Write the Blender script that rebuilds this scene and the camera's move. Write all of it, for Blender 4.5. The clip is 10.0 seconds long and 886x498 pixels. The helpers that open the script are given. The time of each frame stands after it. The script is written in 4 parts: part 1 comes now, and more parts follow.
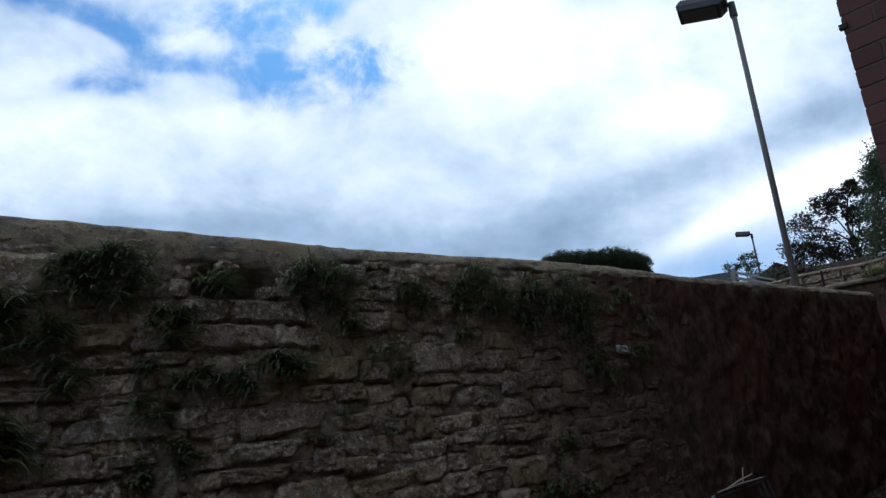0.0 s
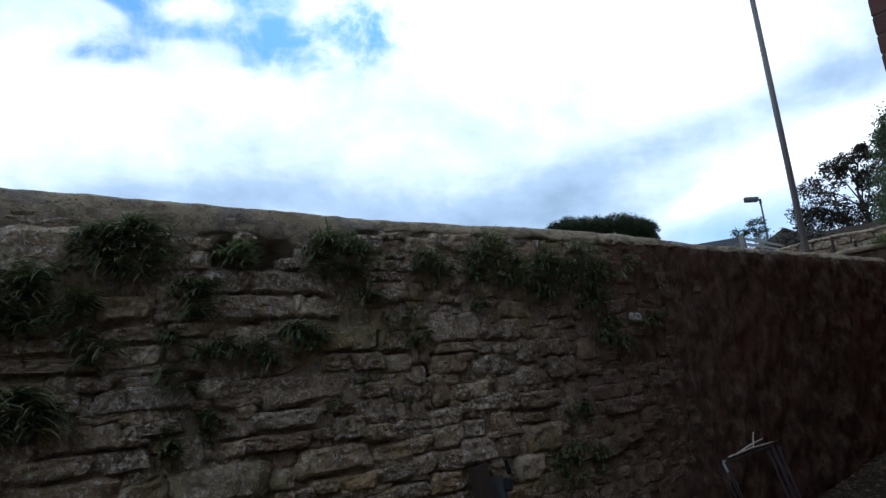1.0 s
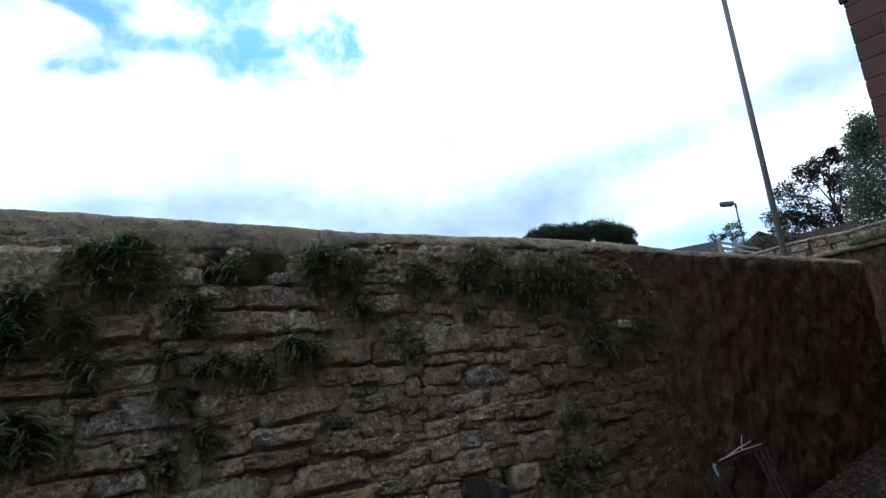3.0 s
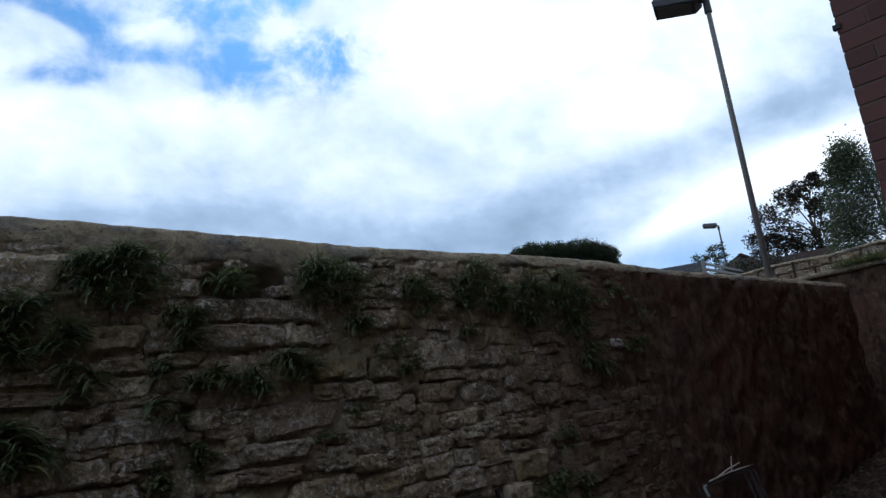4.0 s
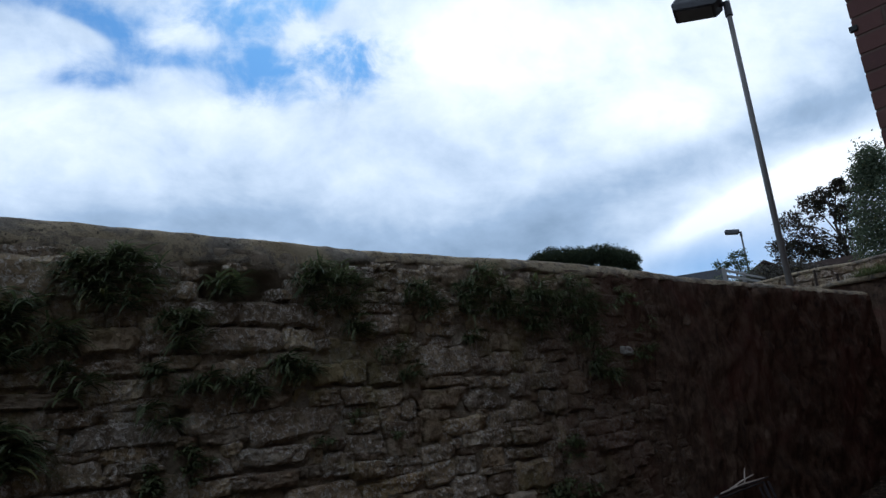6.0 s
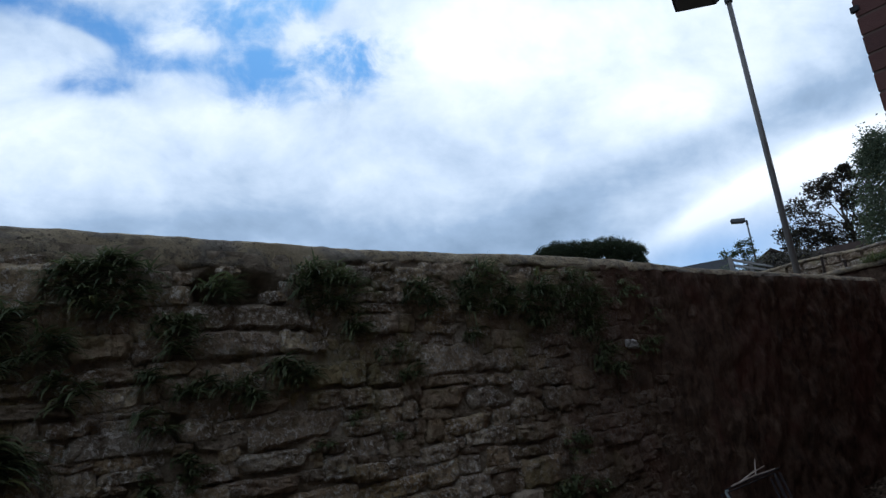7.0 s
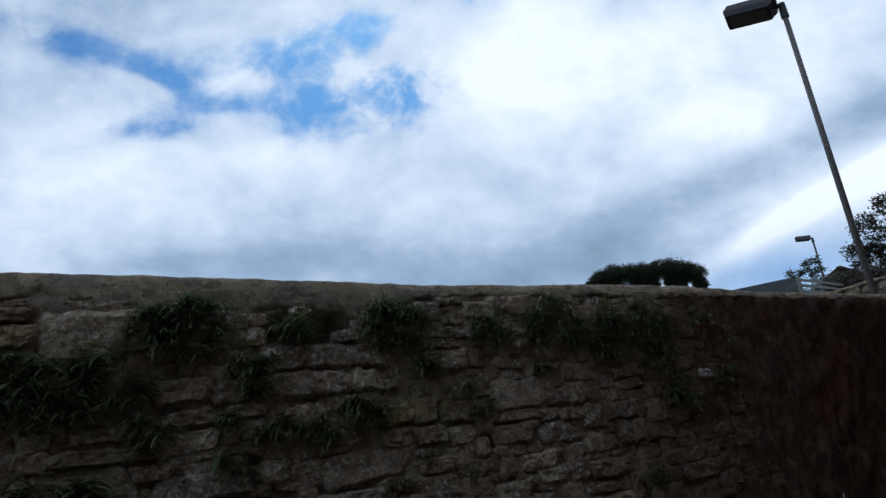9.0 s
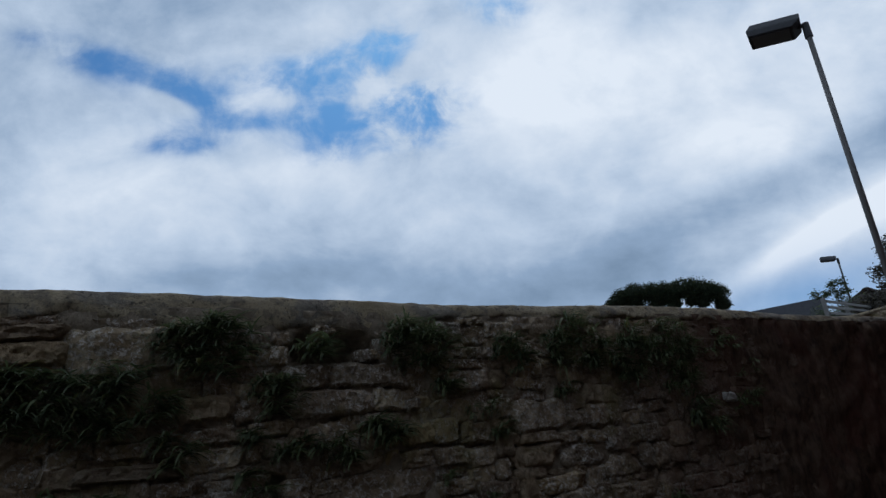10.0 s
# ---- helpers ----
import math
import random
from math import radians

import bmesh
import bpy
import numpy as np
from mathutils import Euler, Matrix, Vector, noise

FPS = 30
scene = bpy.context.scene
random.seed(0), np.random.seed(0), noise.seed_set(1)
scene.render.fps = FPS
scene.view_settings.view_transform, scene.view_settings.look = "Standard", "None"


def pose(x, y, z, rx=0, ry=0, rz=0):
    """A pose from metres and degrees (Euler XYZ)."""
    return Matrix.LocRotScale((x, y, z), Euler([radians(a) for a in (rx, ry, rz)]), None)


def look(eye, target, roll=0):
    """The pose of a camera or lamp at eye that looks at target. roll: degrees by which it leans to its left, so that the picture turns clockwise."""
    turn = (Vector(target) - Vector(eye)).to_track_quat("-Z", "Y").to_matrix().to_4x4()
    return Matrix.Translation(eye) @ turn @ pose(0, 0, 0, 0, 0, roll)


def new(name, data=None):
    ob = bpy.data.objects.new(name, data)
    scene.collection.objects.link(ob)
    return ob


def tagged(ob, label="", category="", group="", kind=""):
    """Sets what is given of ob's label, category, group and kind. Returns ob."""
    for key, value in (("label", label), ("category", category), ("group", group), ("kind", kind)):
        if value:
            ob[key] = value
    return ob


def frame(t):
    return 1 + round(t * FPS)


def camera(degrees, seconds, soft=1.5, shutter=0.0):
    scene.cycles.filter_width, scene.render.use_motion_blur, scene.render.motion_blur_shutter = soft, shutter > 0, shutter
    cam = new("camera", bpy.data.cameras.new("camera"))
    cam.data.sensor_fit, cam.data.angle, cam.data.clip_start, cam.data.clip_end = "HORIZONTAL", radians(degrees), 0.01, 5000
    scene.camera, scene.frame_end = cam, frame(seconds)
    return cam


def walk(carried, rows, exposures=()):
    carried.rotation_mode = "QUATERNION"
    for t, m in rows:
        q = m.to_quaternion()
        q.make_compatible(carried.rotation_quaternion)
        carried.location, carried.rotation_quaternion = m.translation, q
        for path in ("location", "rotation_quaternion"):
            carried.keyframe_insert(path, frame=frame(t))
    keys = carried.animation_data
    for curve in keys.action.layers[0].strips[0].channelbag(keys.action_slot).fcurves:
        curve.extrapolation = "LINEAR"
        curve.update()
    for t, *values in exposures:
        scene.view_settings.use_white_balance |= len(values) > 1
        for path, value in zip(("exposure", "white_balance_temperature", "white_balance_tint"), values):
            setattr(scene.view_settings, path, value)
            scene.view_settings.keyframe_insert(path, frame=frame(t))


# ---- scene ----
cam = camera(65.1, 10.0, soft=1.4)
METRES, EYE, TILT, LEAN, TURN = 0.52, 1.35, 14.5, 6.0, -39.19
ROWS = [
    (0.0, -0.0344, 0.0309, 0.0156, -0.26, -0.20, -0.27),
    (0.5, -0.0891, 0.0256, 0.0192, -0.17, -2.38, -0.45),
    (1.0, -0.1082, 0.0159, 0.0363, 0.22, -2.91, 0.08),
    (1.5, -0.1210, 0.0399, 0.0181, 0.60, -3.36, 0.81),
    (2.0, -0.1209, 0.0707, 0.0139, 0.36, -3.84, 1.26),
    (2.5, -0.1871, 0.0513, 0.0245, 0.15, -3.96, 1.28),
    (3.0, -0.2036, 0.0047, 0.0573, -1.54, -2.19, 1.06),
    (3.2, -0.2072, 0.0051, 0.0627, -2.87, -1.23, 0.95),
    (4.3, -0.3242, 0.0257, 0.0473, -2.53, -0.70, -0.26),
    (4.5, -0.3105, 0.0286, 0.0516, -2.28, -0.87, -0.54),
    (5.0, -0.2830, 0.0224, 0.0595, -2.19, -0.63, -0.64),
    (5.5, -0.2522, 0.0311, 0.0516, -1.52, -0.49, -0.64),
    (5.7, -0.2181, 0.0417, 0.0593, -1.28, -0.49, -0.63),
    (6.8, -0.1184, 0.1741, 0.0290, -0.91, -0.65, 0.65),
    (7.0, -0.1209, 0.1657, 0.0491, -0.73, -0.73, 1.12),
    (7.5, -0.1518, 0.1334, 0.0935, 0.14, -0.25, 2.23),
    (8.0, -0.1770, 0.1268, 0.0965, 1.48, 0.37, 3.05),
    (8.5, -0.1778, 0.1545, 0.0970, 2.65, 0.99, 3.14),
    (9.0, -0.2161, 0.1767, 0.1010, 3.64, 1.68, 2.81),
    (9.5, -0.2291, 0.1677, 0.1060, 4.46, 2.40, 2.62),
    (10.0, -0.2335, 0.1578, 0.1215, 5.22, 3.17, 2.28),
]
EXPOSURES = [(t, stops + 0.05, 5830, 10) for t, stops in ((0.0, -0.02), (0.5, 0.14), (1.0, 0.40), (2.0, 0.72), (2.5, 0.83), (3.2, 0.66), (4.3, 0.0), (5.5, -0.08), (7.5, -0.1), (9.0, -0.25), (10.0, -0.54))]
walk(cam, [(t, pose(0, 0, EYE, TILT, LEAN, TURN) @ pose(METRES * x, METRES * y, METRES * z, 90 + pitch, roll, yaw)) for t, x, y, z, yaw, pitch, roll in ROWS], EXPOSURES)

# ---- world, sun ----
world = bpy.data.worlds.new("world")
scene.world = world
world.use_nodes = True
SUN_AZ, SUN_EL = 35.0, 48.0          # degrees; azimuth counted from +y towards +x


class Nodes:
    """Short hand for building a node tree."""

    def __init__(self, tree):
        self.tree = tree

    def add(self, kind, **settings):
        n = self.tree.nodes.new(kind)
        for k, v in settings.items():
            if k in n.inputs:
                self.put(n.inputs[k], v)
        return n

    def put(self, socket, v):
        if isinstance(v, bpy.types.NodeSocket):
            self.tree.links.new(v, socket)
        else:
            socket.default_value = v

    def math(self, op, a, b=0.0, c=0.0, clamp=False):
        n = self.tree.nodes.new("ShaderNodeMath")
        n.operation, n.use_clamp = op, clamp
        for s, v in zip(n.inputs, (a, b, c)):
            self.put(s, v)
        return n.outputs[0]

    def dot(self, a, v):
        n = self.tree.nodes.new("ShaderNodeVectorMath")
        n.operation = "DOT_PRODUCT"
        self.put(n.inputs[0], a)
        n.inputs[1].default_value = v
        return n.outputs["Value"]

    def vec(self, x, y, z=0.0):
        n = self.tree.nodes.new("ShaderNodeCombineXYZ")
        for s, v in zip(n.inputs, (x, y, z)):
            self.put(s, v)
        return n.outputs[0]

    def noise(self, vector, scale, detail=6.0, rough=0.55, distort=0.0):
        n = self.tree.nodes.new("ShaderNodeTexNoise")
        self.put(n.inputs["Vector"], vector)
        n.inputs["Scale"].default_value = scale
        n.inputs["Detail"].default_value = detail
        n.inputs["Roughness"].default_value = rough
        n.inputs["Distortion"].default_value = distort
        return n.outputs["Fac"]

    def ramp(self, fac, stops):
        n = self.tree.nodes.new("ShaderNodeValToRGB")
        self.put(n.inputs[0], fac)
        els = n.color_ramp.elements
        while len(els) < len(stops):
            els.new(0.5)
        for e, (p, c) in zip(els, stops):
            e.position = p
            e.color = (*c, 1.0) if isinstance(c, tuple) else (c, c, c, 1.0)
        return n.outputs[0]

    def mix(self, fac, a, b, blend="MIX"):
        n = self.tree.nodes.new("ShaderNodeMix")
        n.data_type, n.blend_type = "RGBA", blend
        self.put(n.inputs[0], fac)
        for i, v in ((6, a), (7, b)):
            self.put(n.inputs[i], (*v, 1.0) if isinstance(v, tuple) else v)
        return n.outputs[2]

    def step(self, v, lo, hi):
        n = self.tree.nodes.new("ShaderNodeMapRange")
        n.interpolation_type = "SMOOTHSTEP"
        self.put(n.inputs[0], v)
        n.inputs[1].default_value, n.inputs[2].default_value = lo, hi
        return n.outputs[0]


def build_sky():
    t = world.node_tree
    t.nodes.clear()
    k = Nodes(t)
    d = k.add("ShaderNodeTexCoord").outputs["Generated"]
    # a plane of cloud coordinates facing the open side of the yard
    depth = k.math("MAXIMUM", k.dot(d, (0.5623, 0.7683, 0.3059)), 0.25)
    qx = k.math("DIVIDE", k.dot(d, (0.8232, -0.5554, -0.1183)), depth)
    qy = k.math("DIVIDE", k.dot(d, (-0.079, -0.3183, 0.9447)), depth)
    q = k.vec(qx, qy)
    # streaks drawn out along the wind, rising to the right
    along = k.math("ADD", k.math("MULTIPLY", qx, 0.93), k.math("MULTIPLY", qy, 0.36))
    across = k.math("SUBTRACT", k.math("MULTIPLY", qy, 0.93), k.math("MULTIPLY", qx, 0.36))
    streak = k.noise(k.vec(k.math("MULTIPLY", along, 0.6), k.math("MULTIPLY", across, 1.8), 3.3), 2.4, 6.0, 0.5, 0.4)
    puff = k.noise(k.vec(qx, k.math("MULTIPLY", qy, 1.6), 1.7), 5.0, 9.0, 0.58, 0.25)
    fine = k.noise(q, 15.0, 7.0, 0.58, 0.3)

    def blob(x, y, rx, ry, turn=0.0):
        c, s = math.cos(radians(turn)), math.sin(radians(turn))
        dx, dy = k.math("SUBTRACT", qx, x), k.math("SUBTRACT", qy, y)
        u = k.math("DIVIDE", k.math("ADD", k.math("MULTIPLY", dx, c), k.math("MULTIPLY", dy, s)), rx)
        v = k.math("DIVIDE", k.math("SUBTRACT", k.math("MULTIPLY", dy, c), k.math("MULTIPLY", dx, s)), ry)
        r2 = k.math("ADD", k.math("MULTIPLY", u, u), k.math("MULTIPLY", v, v))
        return k.math("POWER", 2.718, k.math("MULTIPLY", r2, -1.0))

    def total(parts):
        out = parts[0]
        for p in parts[1:]:
            out = k.math("ADD", out, p)
        return out

    # gaps where the blue shows, with whiter puffs across them
    gap = total([k.math("MULTIPLY", blob(x, y, rx, ry, turn), much) for x, y, rx, ry, turn, much in (
        (-0.500, 0.275, 0.100, 0.024, -12, 0.62), (-0.385, 0.232, 0.090, 0.024, -25, 0.50), (-0.310, 0.190, 0.085, 0.014, 0, 0.50),
        (-0.389, 0.157, 0.065, 0.019, 0, 0.78), (-0.172, 0.178, 0.046, 0.050, -20, 1.00), (-0.220, 0.255, 0.110, 0.030, 10, 0.62),
        (-0.055, 0.195, 0.075, 0.045, 20, 0.92), (-0.105, 0.290, 0.070, 0.034, 30, 0.72), (0.080, 0.355, 0.060, 0.030, 0, 0.75),
        (-0.400, 0.216, 0.050, 0.013, -25, -0.60), (-0.265, 0.222, 0.060, 0.013, 0, -0.30), (-0.590, 0.315, 0.06, 0.02, 0, 0.35), (-0.300, 0.225, 0.26, 0.075, -8, 0.32))])
    wisp = k.noise(k.vec(k.math("MULTIPLY", qx, 0.8), k.math("MULTIPLY", qy, 2.4), 8.1), 6.0, 8.0, 0.6, 0.3)
    mottled = k.math("ADD", k.math("MULTIPLY", blob(0.0, 0.23, 0.17, 0.12), 1.5), 0.95)
    ragged = k.math("ADD", k.math("MULTIPLY", k.math("SUBTRACT", wisp, 0.5), 1.9), k.math("MULTIPLY", mottled, k.math("MULTIPLY", k.math("SUBTRACT", fine, 0.5), 2.6)))
    blue = k.step(k.math("SUBTRACT", gap, k.math("ADD", ragged, 0.06)), -0.30, 1.30)
    blue = k.math("MULTIPLY", blue, k.step(gap, 0.0, 0.70))
    low = k.math("MULTIPLY", blob(0.53, -0.060, 0.17, 0.045, 16), 0.60)
    blue = k.math("MULTIPLY", k.math("ADD", blue, low, clamp=True), 0.95)
    # brightness of the cloud sheet: grey undersides, and the glow where it is thin
    shade = total([k.math("MULTIPLY", blob(x, y, rx, ry, turn), much) for x, y, rx, ry, turn, much in (
        (0.38, 0.050, 0.34, 0.045, 24, 0.24), (0.66, 0.185, 0.17, 0.030, 24, 0.14), (-0.05, -0.050, 0.30, 0.05, 0, 0.26),
        (-0.30, -0.035, 0.16, 0.03, 5, 0.18), (0.22, -0.03, 0.25, 0.05, 5, 0.10), (-0.40, 0.40, 0.5, 0.08, 0, 0.12))])
    glow = total([k.math("MULTIPLY", blob(x, y, rx, ry, turn), much) for x, y, rx, ry, turn, much in (
        (0.13, 0.27, 0.16, 0.10, 35, 0.30), (0.36, 0.16, 0.06, 0.03, 25, 0.12), (-0.24, 0.118, 0.06, 0.025, 10, 0.16),
        (0.555, 0.036, 0.15, 0.018, 30, 0.55), (0.73, 0.115, 0.13, 0.036, 25, 0.42), (0.42, 0.25, 0.24, 0.09, 20, 0.26), (-0.48, 0.08, 0.12, 0.04, 0, 0.08))])
    body = k.math("ADD", k.math("MULTIPLY", k.math("SUBTRACT", streak, 0.5), 0.62), k.math("ADD", k.math("MULTIPLY", k.math("SUBTRACT", puff, 0.5), 0.78), k.math("MULTIPLY", k.math("SUBTRACT", fine, 0.5), 0.24)))
    value = k.math("ADD", k.math("SUBTRACT", k.math("ADD", body, 0.68), shade), glow)
    cloud = k.ramp(value, [(0.10, (0.22, 0.31, 0.42)), (0.42, (0.41, 0.53, 0.68)), (0.68, (0.73, 0.83, 0.94)), (0.99, (1.12, 1.15, 1.16))])
    sky = k.add("ShaderNodeTexSky")
    sky.sky_type, sky.sun_disc = "NISHITA", False
    sky.sun_elevation, sky.sun_rotation = radians(SUN_EL), radians(SUN_AZ)
    clear = k.mix(1.0, sky.outputs[0], (0.023, 0.056, 0.090), "MULTIPLY")
    colour = k.mix(blue, cloud, clear)
    back = k.add("ShaderNodeBackground", Strength=1.0)
    t.links.new(colour, back.inputs[0])
    t.links.new(back.outputs[0], k.add("ShaderNodeOutputWorld").inputs[0])


build_sky()
sun = new("sun", bpy.data.lights.new("sun", "SUN"))
sun.data.energy, sun.data.angle, sun.data.color = 0.6, radians(25), (1.0, 0.95, 0.88)
az, el = radians(SUN_AZ), radians(SUN_EL)
sun.matrix_world = look((0, 0, 30), (-math.sin(az) * math.cos(el), -math.cos(az) * math.cos(el), 30 - math.sin(el)))


# ---- materials ----
def material(name, paint):
    m = bpy.data.materials.new(name)
    m.use_nodes = True
    t = m.node_tree
    t.nodes.clear()
    k = Nodes(t)
    bsdf = k.add("ShaderNodeBsdfPrincipled")
    t.links.new(bsdf.outputs[0], k.add("ShaderNodeOutputMaterial").inputs[0])
    paint(k, bsdf)
    return m


def bump(k, bsdf, height, strength, distance):
    n = k.add("ShaderNodeBump", Strength=strength, Distance=distance, Height=height)
    k.put(bsdf.inputs["Normal"], n.outputs[0])


def place(k):
    return k.add("ShaderNodeNewGeometry").outputs["Position"]


def soil_and_shade(k, p):
    """Where brown soil lies over the wall, more and more towards its east end; started early to paint in the shade near
    the house.
    """
    x = k.add("ShaderNodeSeparateXYZ", Vector=p).outputs[0]
    soil_shade_mask = k.step(k.math("ADD", x, k.math("MULTIPLY", k.math("SUBTRACT", k.noise(p, 2.6, 6.0, 0.65, 0.4), 0.5), 2.0)), 1.65, 3.2)
    return k.math("MULTIPLY", soil_shade_mask, k.step(x, 9.5, 8.5))


def soil_colour(k, p):
    c = k.ramp(k.noise(p, 14.0, 7.0, 0.65), [(0.3, (0.034, 0.024, 0.018)), (0.5, (0.100, 0.066, 0.047)), (0.72, (0.19, 0.135, 0.097))])
    return k.mix(k.step(k.noise(p, 2.2, 5.0, 0.6, 0.5), 0.45, 0.7), c, (0.115, 0.056, 0.042))


def stone_paint(islands, tone=(1.0, 1.0, 1.0), crusty=0.0):
    """tone tints the stone; crusty: how much more lichen it carries."""
    def paint(k, b):
        p = place(k)
        r = k.add("ShaderNodeNewGeometry").outputs["Random Per Island"] if islands else k.add("ShaderNodeObjectInfo").outputs["Random"]
        base = k.ramp(r, [(0.0, (0.20, 0.160, 0.128)), (0.2, (0.30, 0.250, 0.195)), (0.4, (0.22, 0.192, 0.165)), (0.6, (0.35, 0.29, 0.205)), (0.8, (0.33, 0.292, 0.248)), (1.0, (0.25, 0.195, 0.15))])
        base = k.mix(1.0, base, (1.38 * tone[0], 1.33 * tone[1], 1.27 * tone[2]), "MULTIPLY")
        coarse = k.noise(p, 9.0, 6.0, 0.6)
        grain = k.noise(p, 90.0, 8.0, 0.7)
        stain = k.step(coarse, 0.35, 0.68)
        c = k.mix(stain, k.mix(1.0, base, (0.55, 0.50, 0.45), "MULTIPLY"), base)
        mott = k.noise(p, 30.0, 5.0, 0.65, 0.5)
        c = k.mix(k.math("MULTIPLY", k.step(mott, 0.40, 0.62), 0.55), k.mix(1.0, c, (0.74, 0.70, 0.65), "MULTIPLY"), k.mix(1.0, c, (1.35, 1.32, 1.26), "MULTIPLY"))
        lich = k.noise(p, 58.0, 5.0, 0.8, 0.5)
        zone = k.step(k.math("ADD", k.noise(p, 5.0, 3.0, 0.5), k.math("MULTIPLY", k.math("FRACT", k.math("MULTIPLY", r, 17.3)), 0.26)), 0.46 - crusty, 0.68 - crusty)
        spots = k.math("MULTIPLY", k.step(lich, 0.50, 0.60), zone)
        c = k.mix(k.math("MULTIPLY", spots, 0.85), c, (0.70, 0.64, 0.58))
        crust = k.math("MULTIPLY", k.step(k.noise(p, 24.0, 6.0, 0.7, 0.8), 0.56, 0.64), k.math("MULTIPLY", zone, 0.35))
        c = k.mix(crust, c, (0.50, 0.50, 0.47))
        moss = k.math("MULTIPLY", k.step(k.noise(p, 3.6, 5.0, 0.6, 0.4), 0.52, 0.66), 0.50)
        c = k.mix(moss, c, (0.17, 0.15, 0.05))
        pits = k.step(grain, 0.32, 0.5)
        c = k.mix(k.math("MULTIPLY", k.math("SUBTRACT", 1.0, pits), 0.5), c, (0.05, 0.04, 0.03))
        c = k.mix(k.math("MULTIPLY", soil_and_shade(k, p), 0.85), c, soil_colour(k, p))
        k.put(b.inputs["Base Color"], c)
        b.inputs["Roughness"].default_value = 0.93
        b.inputs["Specular IOR Level"].default_value = 0.25
        h = k.math("ADD", k.math("MULTIPLY", grain, 0.5), k.math("ADD", k.noise(p, 28.0, 5.0, 0.6), k.math("MULTIPLY", spots, 0.1)))
        bump(k, b, h, 1.0, 0.022)
    return paint


STONE = material("rubble_stone", stone_paint(False))
LICHEN_STONE = material("lichen_stone", stone_paint(False, (1.15, 1.2, 1.25), 0.2))
OCHRE_STONE = material("ochre_stone", stone_paint(False, (1.08, 1.02, 0.88), 0.0))
STONE_JOINED = material("rubble_stone_far", stone_paint(True))


def bright_paint(tone):
    def paint(k, b):
        p = place(k)
        n = k.noise(p, 40.0, 7.0, 0.7)
        k.put(b.inputs["Base Color"], k.mix(k.step(n, 0.35, 0.65), tuple(v * 0.6 for v in tone), tone))
        b.inputs["Roughness"].default_value = 0.9
        bump(k, b, n, 0.7, 0.008)
    return paint


PALE_STONE = material("fresh_pale_stone", bright_paint((0.36, 0.29, 0.215)))
WHITE_STONE = material("white_stone", bright_paint((0.38, 0.355, 0.33)))


def earth_paint(everywhere):
    def paint(k, b):
        p = place(k)
        mid = k.noise(p, 18.0, 7.0, 0.65)
        fine = k.noise(p, 110.0, 5.0, 0.7)
        scale = k.add("ShaderNodeVectorMath")
        scale.operation = "MULTIPLY"
        k.put(scale.inputs[0], p)
        scale.inputs[1].default_value = (14.0, 14.0, 2.4)
        runs = k.noise(scale.outputs[0], 1.6, 7.0, 0.7, 0.5)
        earth = k.mix(k.math("MULTIPLY", k.step(runs, 0.50, 0.72), 0.65), soil_colour(k, p), (0.15, 0.105, 0.080))
        earth = k.mix(k.math("MULTIPLY", k.step(runs, 0.50, 0.34), 0.38), earth, (0.018, 0.013, 0.011))
        if everywhere:
            c = earth
        else:
            lime = k.ramp(mid, [(0.3, (0.15, 0.118, 0.088)), (0.55, (0.27, 0.22, 0.165)), (0.8, (0.36, 0.30, 0.23))])
            c = k.mix(soil_and_shade(k, p), lime, earth)
        k.put(b.inputs["Base Color"], c)
        b.inputs["Roughness"].default_value = 0.97
        b.inputs["Specular IOR Level"].default_value = 0.15
        h = k.math("ADD", k.math("ADD", mid, k.math("MULTIPLY", runs, 0.8)), k.math("MULTIPLY", fine, 0.4))
        bump(k, b, h, 1.0, 0.03)
    return paint


EARTH = material("earthy_render", earth_paint(True))
MORTAR = material("lime_mortar", earth_paint(False))


